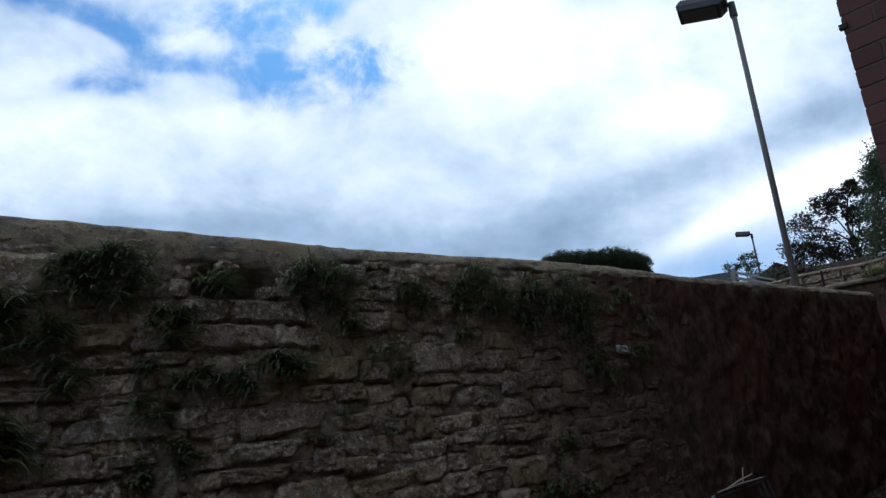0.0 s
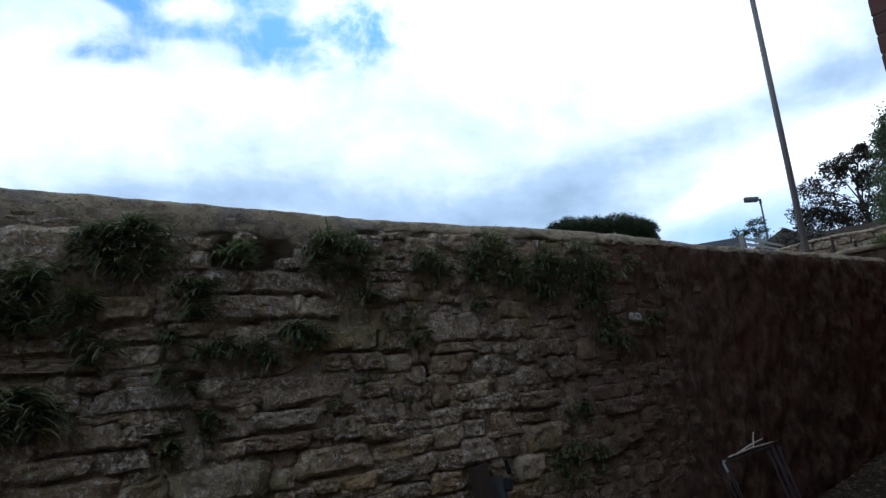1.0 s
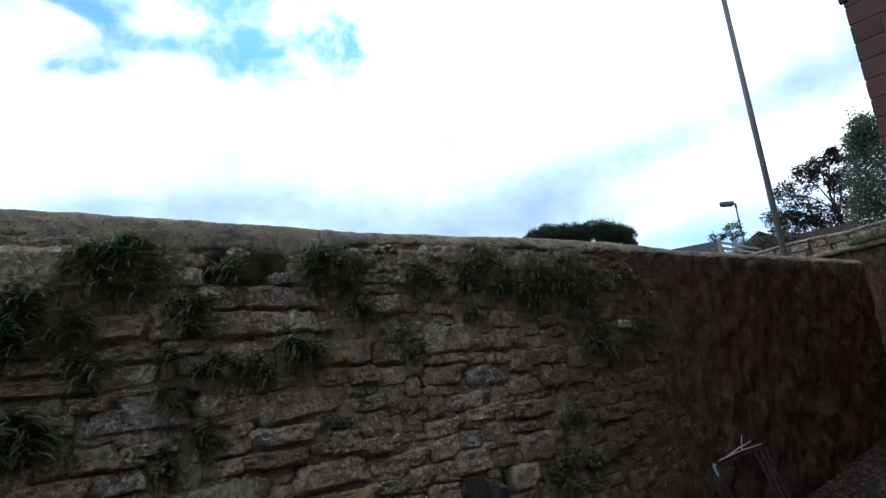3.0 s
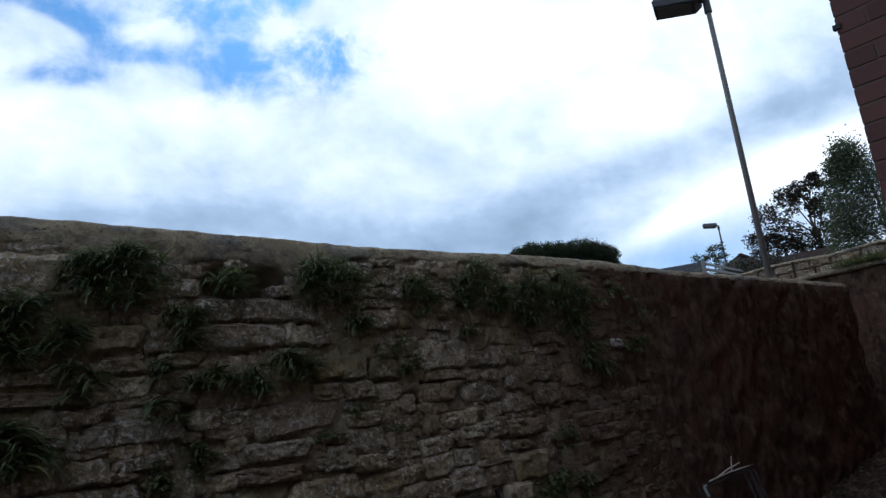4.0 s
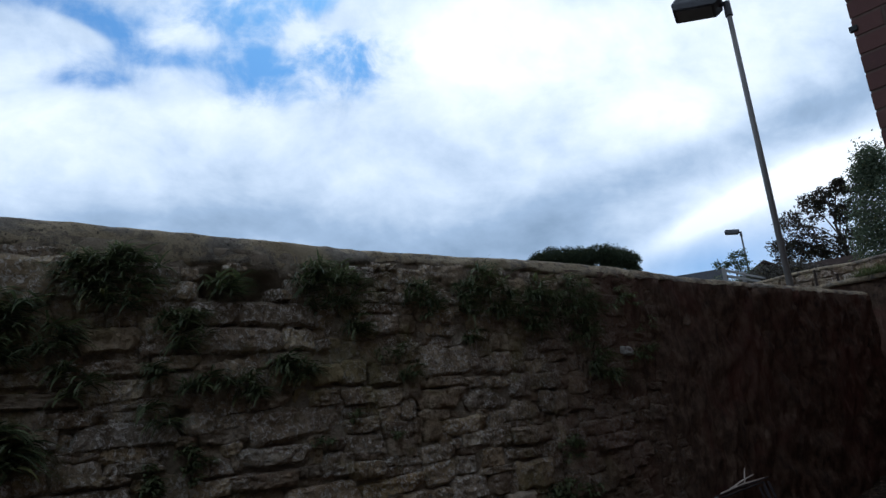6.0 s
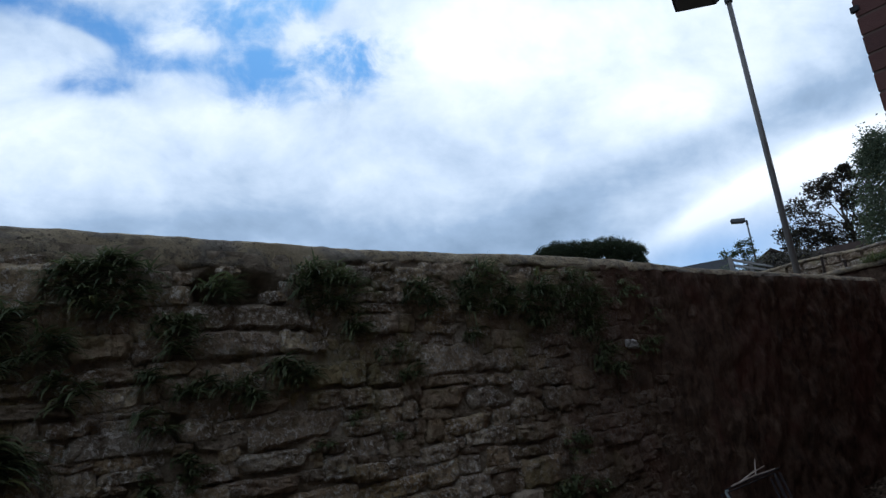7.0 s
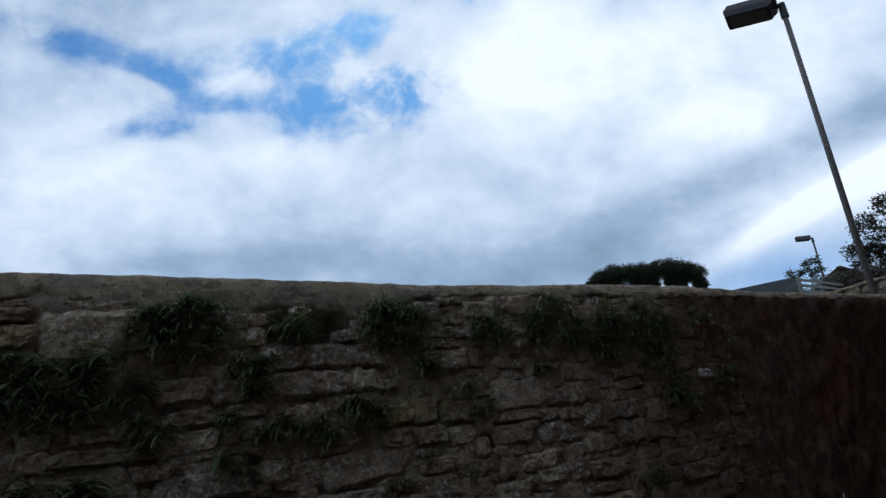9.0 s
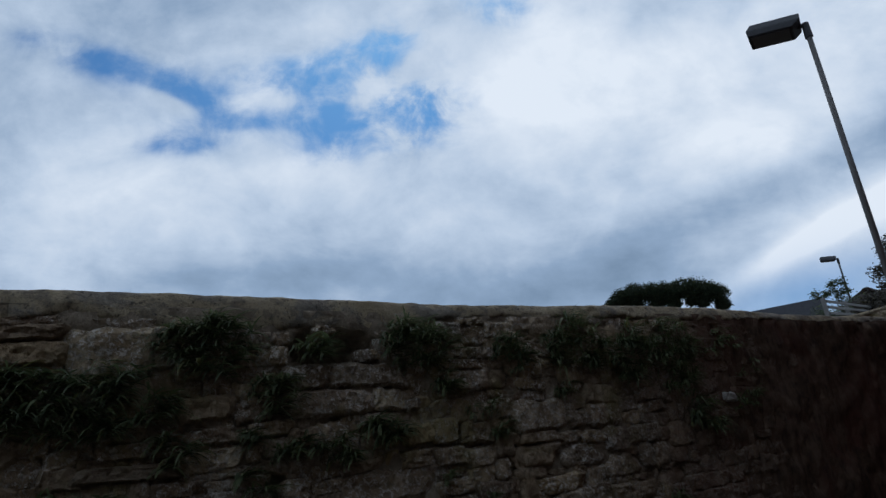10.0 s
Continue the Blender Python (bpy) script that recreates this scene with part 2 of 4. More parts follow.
def cope_paint(k, b):
    p = place(k)
    big = k.noise(p, 4.0, 6.0, 0.62, 0.7)
    mid = k.noise(p, 22.0, 7.0, 0.68)
    fine = k.noise(p, 130.0, 5.0, 0.75)
    c = k.ramp(big, [(0.30, (0.20, 0.175, 0.145)), (0.42, (0.30, 0.255, 0.20)), (0.48, (0.50, 0.40, 0.26)), (0.58, (0.47, 0.375, 0.245)), (0.66, (0.27, 0.235, 0.195))])
    c = k.mix(k.math("MULTIPLY", k.step(mid, 0.48, 0.60), 0.62), c, (0.15, 0.125, 0.10))
    c = k.mix(k.math("MULTIPLY", k.step(fine, 0.52, 0.64), 0.6), c, (0.085, 0.07, 0.05))
    # pits: their inner shade is put into the colour, besides the bump
    pit = k.step(k.noise(p, 62.0, 4.0, 0.6), 0.60, 0.68)
    c = k.mix(k.math("MULTIPLY", pit, 0.75), c, (0.035, 0.03, 0.024))
    crust = k.math("MULTIPLY", k.step(k.noise(p, 34.0, 5.0, 0.7, 0.6), 0.57, 0.65), 0.4)
    c = k.mix(crust, c, (0.36, 0.33, 0.27))
    # a smooth patch of newer tan mortar
    s = k.add("ShaderNodeSeparateXYZ", Vector=p)
    off = k.math("ADD", k.math("SUBTRACT", s.outputs[0], 1.13), k.math("MULTIPLY", k.math("SUBTRACT", big, 0.5), 0.35))
    patch = k.step(k.math("ABSOLUTE", off), 0.11, 0.07)
    c = k.mix(k.math("MULTIPLY", patch, 0.75), c, (0.44, 0.345, 0.215))
    k.put(b.inputs["Base Color"], c)
    b.inputs["Roughness"].default_value = 0.95
    h = k.math("SUBTRACT", k.math("ADD", mid, k.math("MULTIPLY", fine, 0.7)), k.math("MULTIPLY", pit, 0.6))
    bump(k, b, h, 1.0, 0.045)


COPE = material("weathered_cement", cope_paint)


def leaf_paint(dark, light, rough, through_light=0.38):
    def paint(k, b):
        g = k.add("ShaderNodeNewGeometry")
        r = k.math("FRACT", k.math("ADD", g.outputs["Random Per Island"], k.add("ShaderNodeObjectInfo").outputs["Random"]))
        c = k.mix(k.step(r, 0.0, 1.0), dark, light)
        c = k.mix(k.math("MULTIPLY", k.step(r, 0.94, 1.0), 0.6), c, (0.20, 0.17, 0.05))
        c = k.mix(k.math("MULTIPLY", k.noise(g.outputs["Position"], 60.0, 3.0), 0.35), c, tuple(v * 0.5 for v in dark))
        k.put(b.inputs["Base Color"], c)
        b.inputs["Roughness"].default_value = rough
        b.inputs["Specular IOR Level"].default_value = 0.22
        # thin leaves let part of the light through
        glow = k.add("ShaderNodeBsdfTranslucent")
        k.put(glow.inputs["Color"], k.mix(1.0, c, (1.0, 1.05, 0.85), "MULTIPLY"))
        both = k.add("ShaderNodeMixShader")
        both.inputs[0].default_value = through_light
        k.put(both.inputs[1], b.outputs[0])
        k.put(both.inputs[2], glow.outputs[0])
        k.put(k.tree.nodes["Material Output"].inputs[0], both.outputs[0])
    return paint


LEAF = material("wall_plant_leaf", leaf_paint((0.076, 0.096, 0.056), (0.180, 0.205, 0.105), 0.68))
DRY_LEAF = material("dull_leaf", leaf_paint((0.080, 0.098, 0.052), (0.180, 0.205, 0.105), 0.62))
BEECH = material("copper_leaf", leaf_paint((0.022, 0.018, 0.016), (0.05, 0.045, 0.03), 0.6))
BIRCH = material("pale_green_leaf", leaf_paint((0.055, 0.074, 0.050), (0.125, 0.158, 0.105), 0.7, 0.45))
OAK = material("dark_green_leaf", leaf_paint((0.022, 0.032, 0.018), (0.045, 0.062, 0.034), 0.7))
GRASS = material("grass_blade", leaf_paint((0.070, 0.088, 0.038), (0.145, 0.155, 0.075), 0.7))


def bark_paint(k, b):
    n = k.noise(place(k), 12.0, 6.0, 0.6)
    k.put(b.inputs["Base Color"], k.ramp(n, [(0.3, (0.03, 0.024, 0.018)), (0.7, (0.09, 0.075, 0.06))]))
    b.inputs["Roughness"].default_value = 0.95
    bump(k, b, n, 0.6, 0.02)


BARK = material("bark", bark_paint)


def brick_paint(k, b):
    p = place(k)
    r = k.add("ShaderNodeObjectInfo").outputs["Random"]
    c = k.ramp(r, [(0.0, (0.060, 0.026, 0.024)), (0.5, (0.078, 0.032, 0.028)), (1.0, (0.10, 0.042, 0.035))])
    n = k.noise(p, 45.0, 7.0, 0.7)
    c = k.mix(k.math("MULTIPLY", k.step(n, 0.5, 0.72), 0.6), c, (0.10, 0.04, 0.035))
    k.put(b.inputs["Base Color"], c)
    b.inputs["Roughness"].default_value = 0.88
    bump(k, b, k.math("ADD", n, k.noise(p, 220.0, 3.0)), 0.5, 0.004)


BRICK = material("red_brick", brick_paint)


def brickwork_paint(k, b):
    p = place(k)
    s = k.add("ShaderNodeSeparateXYZ", Vector=p)
    run = k.math("ADD", s.outputs[0], s.outputs[1])
    t = k.add("ShaderNodeTexBrick", Vector=k.vec(run, s.outputs[2]), Scale=1.0)
    t.inputs["Color1"].default_value = (0.09, 0.032, 0.027, 1)
    t.inputs["Color2"].default_value = (0.14, 0.05, 0.038, 1)
    t.inputs["Mortar"].default_value = (0.17, 0.145, 0.12, 1)
    t.inputs["Mortar Size"].default_value = 0.005
    t.inputs["Brick Width"].default_value = 0.225
    t.inputs["Row Height"].default_value = 0.075
    n = k.noise(p, 30.0, 6.0, 0.7)
    k.put(b.inputs["Base Color"], k.mix(k.math("MULTIPLY", n, 0.4), t.outputs[0], (0.12, 0.05, 0.04)))
    b.inputs["Roughness"].default_value = 0.9
    bump(k, b, k.math("SUBTRACT", n, t.outputs[1]), 0.5, 0.005)


BRICKWORK = material("brickwork", brickwork_paint)


def plain_paint(tone, rough, metal=0.0, wear=0.35, scale=25.0, gloss=0.4):
    def paint(k, b):
        p = place(k)
        n = k.noise(p, scale, 6.0, 0.65)
        k.put(b.inputs["Base Color"], k.mix(k.math("MULTIPLY", k.step(n, 0.4, 0.75), wear), tone, tuple(v * 0.45 for v in tone)))
        k.put(b.inputs["Roughness"], k.math("ADD", rough, k.math("MULTIPLY", k.math("SUBTRACT", n, 0.5), 0.25), clamp=True))
        b.inputs["Metallic"].default_value = metal
        b.inputs["Specular IOR Level"].default_value = gloss
        bump(k, b, n, 0.15, 0.003)
    return paint


GALV = material("galvanised_steel", plain_paint((0.155, 0.153, 0.152), 0.75, 0.0, 0.2, 3.0, 0.25))
LAMP_GREY = material("lamp_housing", plain_paint((0.040, 0.043, 0.050), 0.6))
LAMP_LENS = material("lamp_lens", plain_paint((0.085, 0.092, 0.105), 0.35, 0.0, 0.3, 8.0))
RACK_STEEL = material("rack_wire", plain_paint((0.048, 0.043, 0.048), 0.75, 0.0, 0.35, 25.0, 0.2))
RACK_PALE = material("pale_plastic", plain_paint((0.30, 0.36, 0.38), 0.5))
STICK = material("bleached_wood", plain_paint((0.55, 0.48, 0.42), 0.8))
TIMBER = material("old_brown_timber", plain_paint((0.042, 0.031, 0.026), 0.85, 0.0, 0.5, 40.0, 0.15))
BLUE_PLASTIC = material("dull_blue_plastic", plain_paint((0.034, 0.036, 0.042), 0.6))
BLACK_PLASTIC = material("black_plastic", plain_paint((0.018, 0.020, 0.023), 0.65, 0.0, 0.35, 25.0, 0.25))
WHITE_PAINT = material("weathered_white_paint", plain_paint((0.20, 0.20, 0.195), 0.85))
SLATE = material("slate", plain_paint((0.04, 0.042, 0.048), 0.95, 0.0, 0.5, 6.0, 0.05))
ROOF_TILE = material("brown_tile", plain_paint((0.034, 0.024, 0.021), 0.95, 0.0, 0.5, 6.0, 0.05))
BED_MORTAR = material("bed_mortar", plain_paint((0.105, 0.074, 0.062), 0.95, 0.0, 0.4, 60.0, 0.1))
FAR_WALL = material("far_dark_wall", plain_paint((0.06, 0.052, 0.048), 0.95, 0.0, 0.2, 0.8, 0.05))
UNSEEN_RENDER = material("unseen_rear_render", plain_paint((0.30, 0.27, 0.23), 0.9))


def ground_paint(k, b):
    p = place(k)
    n = k.noise(p, 26.0, 7.0, 0.7)
    v = k.add("ShaderNodeTexVoronoi", Vector=p, Scale=38.0)
    c = k.ramp(n, [(0.36, (0.018, 0.013, 0.009)), (0.52, (0.062, 0.045, 0.030)), (0.66, (0.14, 0.105, 0.072))])
    c = k.mix(k.math("MULTIPLY", k.step(k.noise(p, 3.0, 5.0), 0.5, 0.7), 0.6), c, (0.045, 0.034, 0.02))
    bits = k.step(k.noise(p, 70.0, 4.0, 0.7), 0.60, 0.66)
    c = k.mix(k.math("MULTIPLY", bits, 0.6), c, (0.22, 0.18, 0.14))
    k.put(b.inputs["Base Color"], c)
    b.inputs["Roughness"].default_value = 0.95
    b.inputs["Specular IOR Level"].default_value = 0.15
    bump(k, b, k.math("ADD", n, v.outputs[0]), 1.0, 0.04)


GROUND = material("gravelly_ground", ground_paint)


# ---- mesh helpers ----
def mesh_of(name, bm, mats=(), smooth=False):
    me = bpy.data.meshes.new(name)
    bm.normal_update()
    bm.to_mesh(me)
    bm.free()
    for m in (mats if isinstance(mats, (list, tuple)) else [mats]):
        me.materials.append(m)
    if smooth:
        me.polygons.foreach_set("use_smooth", [True] * len(me.polygons))
    return me


def thing(name, bm, mat, label, category, group="", kind="", smooth=False):
    return tagged(new(name, mesh_of(name, bm, mat, smooth)), label, category, group, kind)


def part(name, bm, mat, parent, label="", smooth=False):
    ob = new(name, mesh_of(name, bm, mat, smooth))
    ob.parent = parent
    if label:
        ob["label"] = label
    return ob


def shared(name, me, parent, m):
    ob = new(name, me)
    ob.parent = parent
    ob.matrix_basis = m
    return ob


def root(name, label, category, at, group=""):
    ob = new(name)
    ob.empty_display_size = 0.1
    ob.location = at
    return tagged(ob, label, category, group)


def box(bm, size, m=Matrix(), bevel=0.0):
    made = bmesh.ops.create_cube(bm, size=1.0, matrix=m @ Matrix.Diagonal((*size, 1)))
    if bevel:
        edges = list({e for v in made["verts"] for e in v.link_edges})
        bmesh.ops.bevel(bm, geom=edges, offset=bevel, segments=2, affect="EDGES", profile=0.6)
    return bm


def rod(bm, a, b, r0, r1=None, sides=8):
    a, b = Vector(a), Vector(b)
    r1 = r0 if r1 is None else r1
    d = b - a
    m = Matrix.Translation((a + b) / 2) @ d.to_track_quat("Z", "Y").to_matrix().to_4x4()
    bmesh.ops.create_cone(bm, cap_ends=True, segments=sides, radius1=r0, radius2=r1, depth=d.length, matrix=m)
    return bm


def curve_value(table, x):
    xs, ys = zip(*table)
    return float(np.interp(x, xs, ys))


# ---- ground: one sheet with terraces ----
FACE = 2.137          # the old wall's face
END_X, UPPER_X = 7.6, 11.0


def yard_height(x):
    return min(max(0.03 + 0.105 * x, -0.3), 0.78)


def ground_height(x, y):
    d = math.hypot(x, y)
    hill = min(2.2 + 0.115 * max(d - 8.5, 0.0), 8.2)
    if y > FACE + 0.2 and x < 6.45:
        return min(1.75 + 0.05 * (y - FACE), hill) if d < 12 else hill * 0.85
    if x < END_X + 0.2:
        if y < 5.2:
            return yard_height(x)
        return 2.0
    if x < UPPER_X + 0.2:
        return 2.15
    return max(hill, 2.75)


def build_ground():
    xs = sorted({-800, -200, -60, -20, -10, *np.arange(-6, 6.4, 0.4).tolist(), 6.44, 6.46, 7.0, 7.4, 7.79, 7.81, 8.5, 9.5, 10.5, 11.19, 11.21, 12, 14, 17, 20, 25, 30, 36, 43, 50, 60, 80, 120, 250, 800})
    ys = sorted({-800, -200, -60, -20, -8, -4, *np.arange(-2, 2.2, 0.3).tolist(), 2.33, 2.345, 2.8, 3.6, 4.4, 5.19, 5.21, 6, 7, 8.5, 10, 12, 15, 19, 24, 30, 38, 48, 60, 90, 200, 800})
    bm = bmesh.new()
    grid = [[bm.verts.new((x, y, ground_height(x, y) + 0.02 * noise.noise((x * 1.7, y * 1.7, 0)))) for y in ys] for x in xs]
    for i in range(len(xs) - 1):
        for j in range(len(ys) - 1):
            bm.faces.new((grid[i][j], grid[i + 1][j], grid[i + 1][j + 1], grid[i][j + 1]))
    thing("ground", bm, GROUND, "trodden gravelly earth of the yard and slopes beyond", "ground", kind="structure", smooth=False)


build_ground()

# ---- the old rubble wall ----
COPE_TOP = [(-6.0, 2.0), (0.0, 2.028), (0.63, 2.033), (1.22, 2.032), (1.6, 2.035), (2.07, 2.051), (2.44, 2.064), (2.88, 2.072), (3.39, 2.061), (4.0, 2.056), (4.76, 2.068), (6.63, 2.085)]
COPE_DROP = [(-6.0, 0.09), (0.19, 0.078), (0.35, 0.095), (0.71, 0.115), (0.875, 0.095), (1.075, 0.105), (1.46, 0.05), (2.06, 0.06), (2.86, 0.07), (3.4, 0.05), (6.63, 0.05)]
WALL_X0, WALL_X1 = -6.0, 6.63


def fbm(p, octaves=4):
    return noise.fractal(p, 0.9, 2.1, octaves)


HOLLOWS = [(0.93, 1.876, 0.145, 0.044, 0.15), (0.725, 1.465, 0.032, 0.045, 0.10)]     # missing stones: middle, half sizes, depth


def face_depth(x, z):
    """How far the wall's mortar or render stands out from the plane of the face: recessed behind the stones, proud where the render hides them."""
    edge = 3.55 + 0.35 * noise.noise((0.0, z * 1.5, 7.0)) - 0.25 * max(0.0, z - 1.5)
    f = min(max((x - edge + 0.8) / 1.4, 0.0), 1.0)
    f = f * f * (3 - 2 * f)
    rough = 0.030 * fbm((x * 2.3, 0.0, z * 2.3), 3) + 0.034 * fbm((x * 8.0, 3.0, z * 6.0), 4) + 0.008 * fbm((x * 30.0, 5.0, z * 25.0), 3)
    low = -0.012 + 0.018 * fbm((x * 12.0, 1.0, z * 12.0), 3) + 0.022 * noise.noise((x * 4.0, 9.0, z * 7.0))
    for hx, hz, rx, rz, deep in HOLLOWS:
        low -= deep * max(0.0, 1 - ((x - hx) / rx) ** 4 - ((z - hz) / rz) ** 4)
    return low * (1 - f) + (0.015 + rough) * f, f


def build_wall_body():
    bm = bmesh.new()
    xs = np.concatenate([np.arange(WALL_X0, -0.5, 0.25), np.arange(-0.5, 2.6, 0.03), np.arange(2.6, WALL_X1 - 0.01, 0.024), [WALL_X1]])
    zs = np.concatenate([np.arange(-0.5, 0.3, 0.2), np.arange(0.3, 2.0, 0.026)])
    cols = []
    for x in xs:
        top = curve_value(COPE_TOP, x) - 0.03
        col = []
        for z in [*zs, top]:
            z = min(z, top)
            d, f = face_depth(x, z)
            col.append(bm.verts.new((x, FACE - d, z)))
        cols.append(col)
    for a, b in zip(cols[:-1], cols[1:]):
        for i in range(len(a) - 1):
            q = bm.faces.new((a[i], b[i], b[i + 1], a[i + 1]))
            q.smooth = True
    # back, end and top of the solid core
    back = [[bm.verts.new((x, FACE + 0.38, z)) for z in (-0.5, curve_value(COPE_TOP, x) - 0.03)] for x in (WALL_X0, WALL_X1)]
    bm.faces.new((back[1][0], back[0][0], back[0][1], back[1][1]))
    bm.faces.new([*cols[-1], back[1][1], back[1][0]]).material_index = 1
    bm.faces.new([*reversed(cols[0]), back[0][0], back[0][1]])
    bm.faces.new([*[c[-1] for c in cols], back[1][1], back[0][1]])
    return thing("wall_north", bm, [MORTAR, EARTH], "old rubble stone garden wall, lime mortar giving way to brown earthy render", "stone wall", kind="structure")


wall = build_wall_body()


def coping(x0, x1, label):
    """A length of rounded cement capping with a ragged lower lip."""
    bm = bmesh.new()
    prof = [(0.03, -1.06), (0.002, -1.0), (0.003, -0.84), (0.009, -0.64), (0.016, -0.44), (0.025, -0.24), (0.036, -0.08), (0.052, 0.03), (0.08, 0.09), (0.12, 0.14), (0.18, 0.17), (0.28, 0.10), (0.36, -0.2), (0.39, -1.0)]
    n = max(3, int((x1 - x0) / 0.022))
    rings = []
    for i in range(n + 1):
        x = x0 + (x1 - x0) * i / n
        top, drop = curve_value(COPE_TOP, x), curve_value(COPE_DROP, x)
        drop += 0.020 * fbm((x * 8.0, 0, 0), 5)
        ring = []
        for dy, f in prof:
            z = top + 0.017 + (f * drop if f < 0 else f * 0.1) + 0.005 * noise.noise((x * 5, dy * 9, 2.0)) + 0.003 * noise.noise((x * 23, dy * 20, 6.0))
            y = FACE + dy + 0.010 * fbm((x * 5.0, f * 1.6, 4.0), 4) + 0.007 * fbm((x * 22, f * 5.0, 1.0), 3)
            ring.append(bm.verts.new((x, y, z)))
        rings.append(ring)
    for a, b in zip(rings[:-1], rings[1:]):
        for j in range(len(prof)):
            q = bm.faces.new((a[j], b[j], b[(j + 1) % len(prof)], a[(j + 1) % len(prof)]))
            q.smooth = True
    bm.faces.new(rings[0])
    bm.faces.new(list(reversed(rings[-1])))
    bmesh.ops.recalc_face_normals(bm, faces=bm.faces[:])
    return part("coping", bm, COPE, wall, label)


coping(WALL_X0, 0.0295, "rounded tan cement capping")
coping(0.031, 3.9, "rounded tan cement capping stained by lichen")
coping(3.9005, WALL_X1 + 0.03, "rounded tan cement capping over the render")


def return_wall():
    bm = bmesh.new()
    box(bm, (0.38, 3.2, 2.55), Matrix.Translation((6.44, FACE + 1.9, 0.78)), 0.03)
    return thing("wall_return", bm, EARTH, "earth-rendered return of the garden wall", "stone wall", kind="structure")


return_wall()


# ---- stones of the wall ----
def stone_mesh(seed, fine, aspect=2.0):
    """A worn block one unit wide and high, for stones about aspect times as wide as high: a chipped, knocked-about front on an uneven outline."""
    rnd = random.Random(seed)
    nx, nz = (max(8, int(7 * aspect)), 8) if fine else (6, 4)
    bm = bmesh.new()
    power = rnd.uniform(4.0, 11.0)
    off = Vector((seed * 7.3, seed * 3.1, 0))
    skew, taper = rnd.uniform(-0.10, 0.10), rnd.uniform(-0.14, 0.14)
    chips = []
    for _ in range(6):
        a = rnd.uniform(0, 2 * math.pi)
        reach = abs(math.cos(a)) * aspect + abs(math.sin(a))
        chips.append((math.cos(a), math.sin(a), reach * rnd.uniform(0.55, 0.95), rnd.uniform(0.4, 1.6)))

    def put(u, v, y):
        r = (abs(u) ** power + abs(v) ** power) ** (1 / power)
        m = max(abs(u), abs(v), 1e-6)
        s = m / max(r, 1e-6)
        x, z = u * s, v * s
        q = Vector((u * aspect, v, 0)) + off
        n, n2 = noise.noise_vector(q * 0.9), noise.noise_vector(q * 2.8)
        x, z = x + (0.26 * n.x + 0.12 * n2.x) / aspect * m, z + (0.26 * n.y + 0.12 * n2.y) * m
        z += skew * x
        x *= 1 + taper * z
        return (0.5 * x, y, 0.5 * z)

    grid = []
    for i in range(nx + 1):
        row = []
        for j in range(nz + 1):
            u, v = 2 * i / nx - 1, 2 * j / nz - 1
            e = max(abs(u), abs(v))
            inside = 1 if e < 0.99 else 0
            out = 0.35 + 0.65 * inside
            for cx, cz, reach, steep in chips:
                out = min(out, 1.0 - steep * max(0.0, u * aspect * cx + v * cz - reach))
            q = Vector((u * aspect, v, 2.0)) + off
            rough = 0.42 * noise.fractal(q * 1.1, 0.8, 2.2, 5) + 0.16 * noise.noise(q * 5.0)
            row.append(bm.verts.new(put(u, v, -max(out, 0.1) - rough * (0.3 + 0.7 * inside))))
        grid.append(row)
    for i in range(nx):
        for j in range(nz):
            bm.faces.new((grid[i][j], grid[i + 1][j], grid[i + 1][j + 1], grid[i][j + 1]))
    rim = [grid[i][0] for i in range(nx + 1)] + [grid[nx][j] for j in range(1, nz + 1)] + [grid[i][nz] for i in range(nx - 1, -1, -1)] + [grid[0][j] for j in range(nz - 1, 0, -1)]
    back = [bm.verts.new((v.co.x * 0.97, 1.6, v.co.z * 0.97)) for v in rim]
    for i in range(len(rim)):
        j = (i + 1) % len(rim)
        bm.faces.new((rim[j], rim[i], back[i], back[j]))
    for f in bm.faces:
        f.smooth = True
    me = mesh_of("stone", bm, STONE)
    me.set_sharp_from_angle(angle=radians(32))
    return me


# the blocks that stand out: middle along the wall, height, width, height of block; by courses from the top down
BLOCKS_TOP = [
    (1.73, 1.972, 0.11, 0.052), (1.83, 1.962, 0.1, 0.072), (1.62, 1.942, 0.16, 0.062), (1.4, 1.867, 0.09, 0.051), (1.79, 1.866, 0.12, 0.056), (1.51, 1.857, 0.13, 0.044), (0.74, 1.852, 0.06, 0.06),
    (1.44, 1.816, 0.12, 0.034), (1.74, 1.803, 0.11, 0.069), (1.04, 1.788, 0.27, 0.069), (0.83, 1.786, 0.15, 0.068), (1.44, 1.759, 0.19, 0.07), (1.7, 1.744, 0.08, 0.052), (0.52, 1.704, 0.16, 0.064),
    (0.89, 1.702, 0.31, 0.083), (0.66, 1.689, 0.12, 0.057), (1.2, 1.685, 0.05, 0.031), (0.71, 1.639, 0.12, 0.04), (0.55, 1.628, 0.18, 0.039), (0.9, 1.616, 0.09, 0.057), (0.81, 1.603, 0.1, 0.055),
    (0.32, 1.602, 0.16, 0.038), (1.93, 1.599, 0.13, 0.06)]
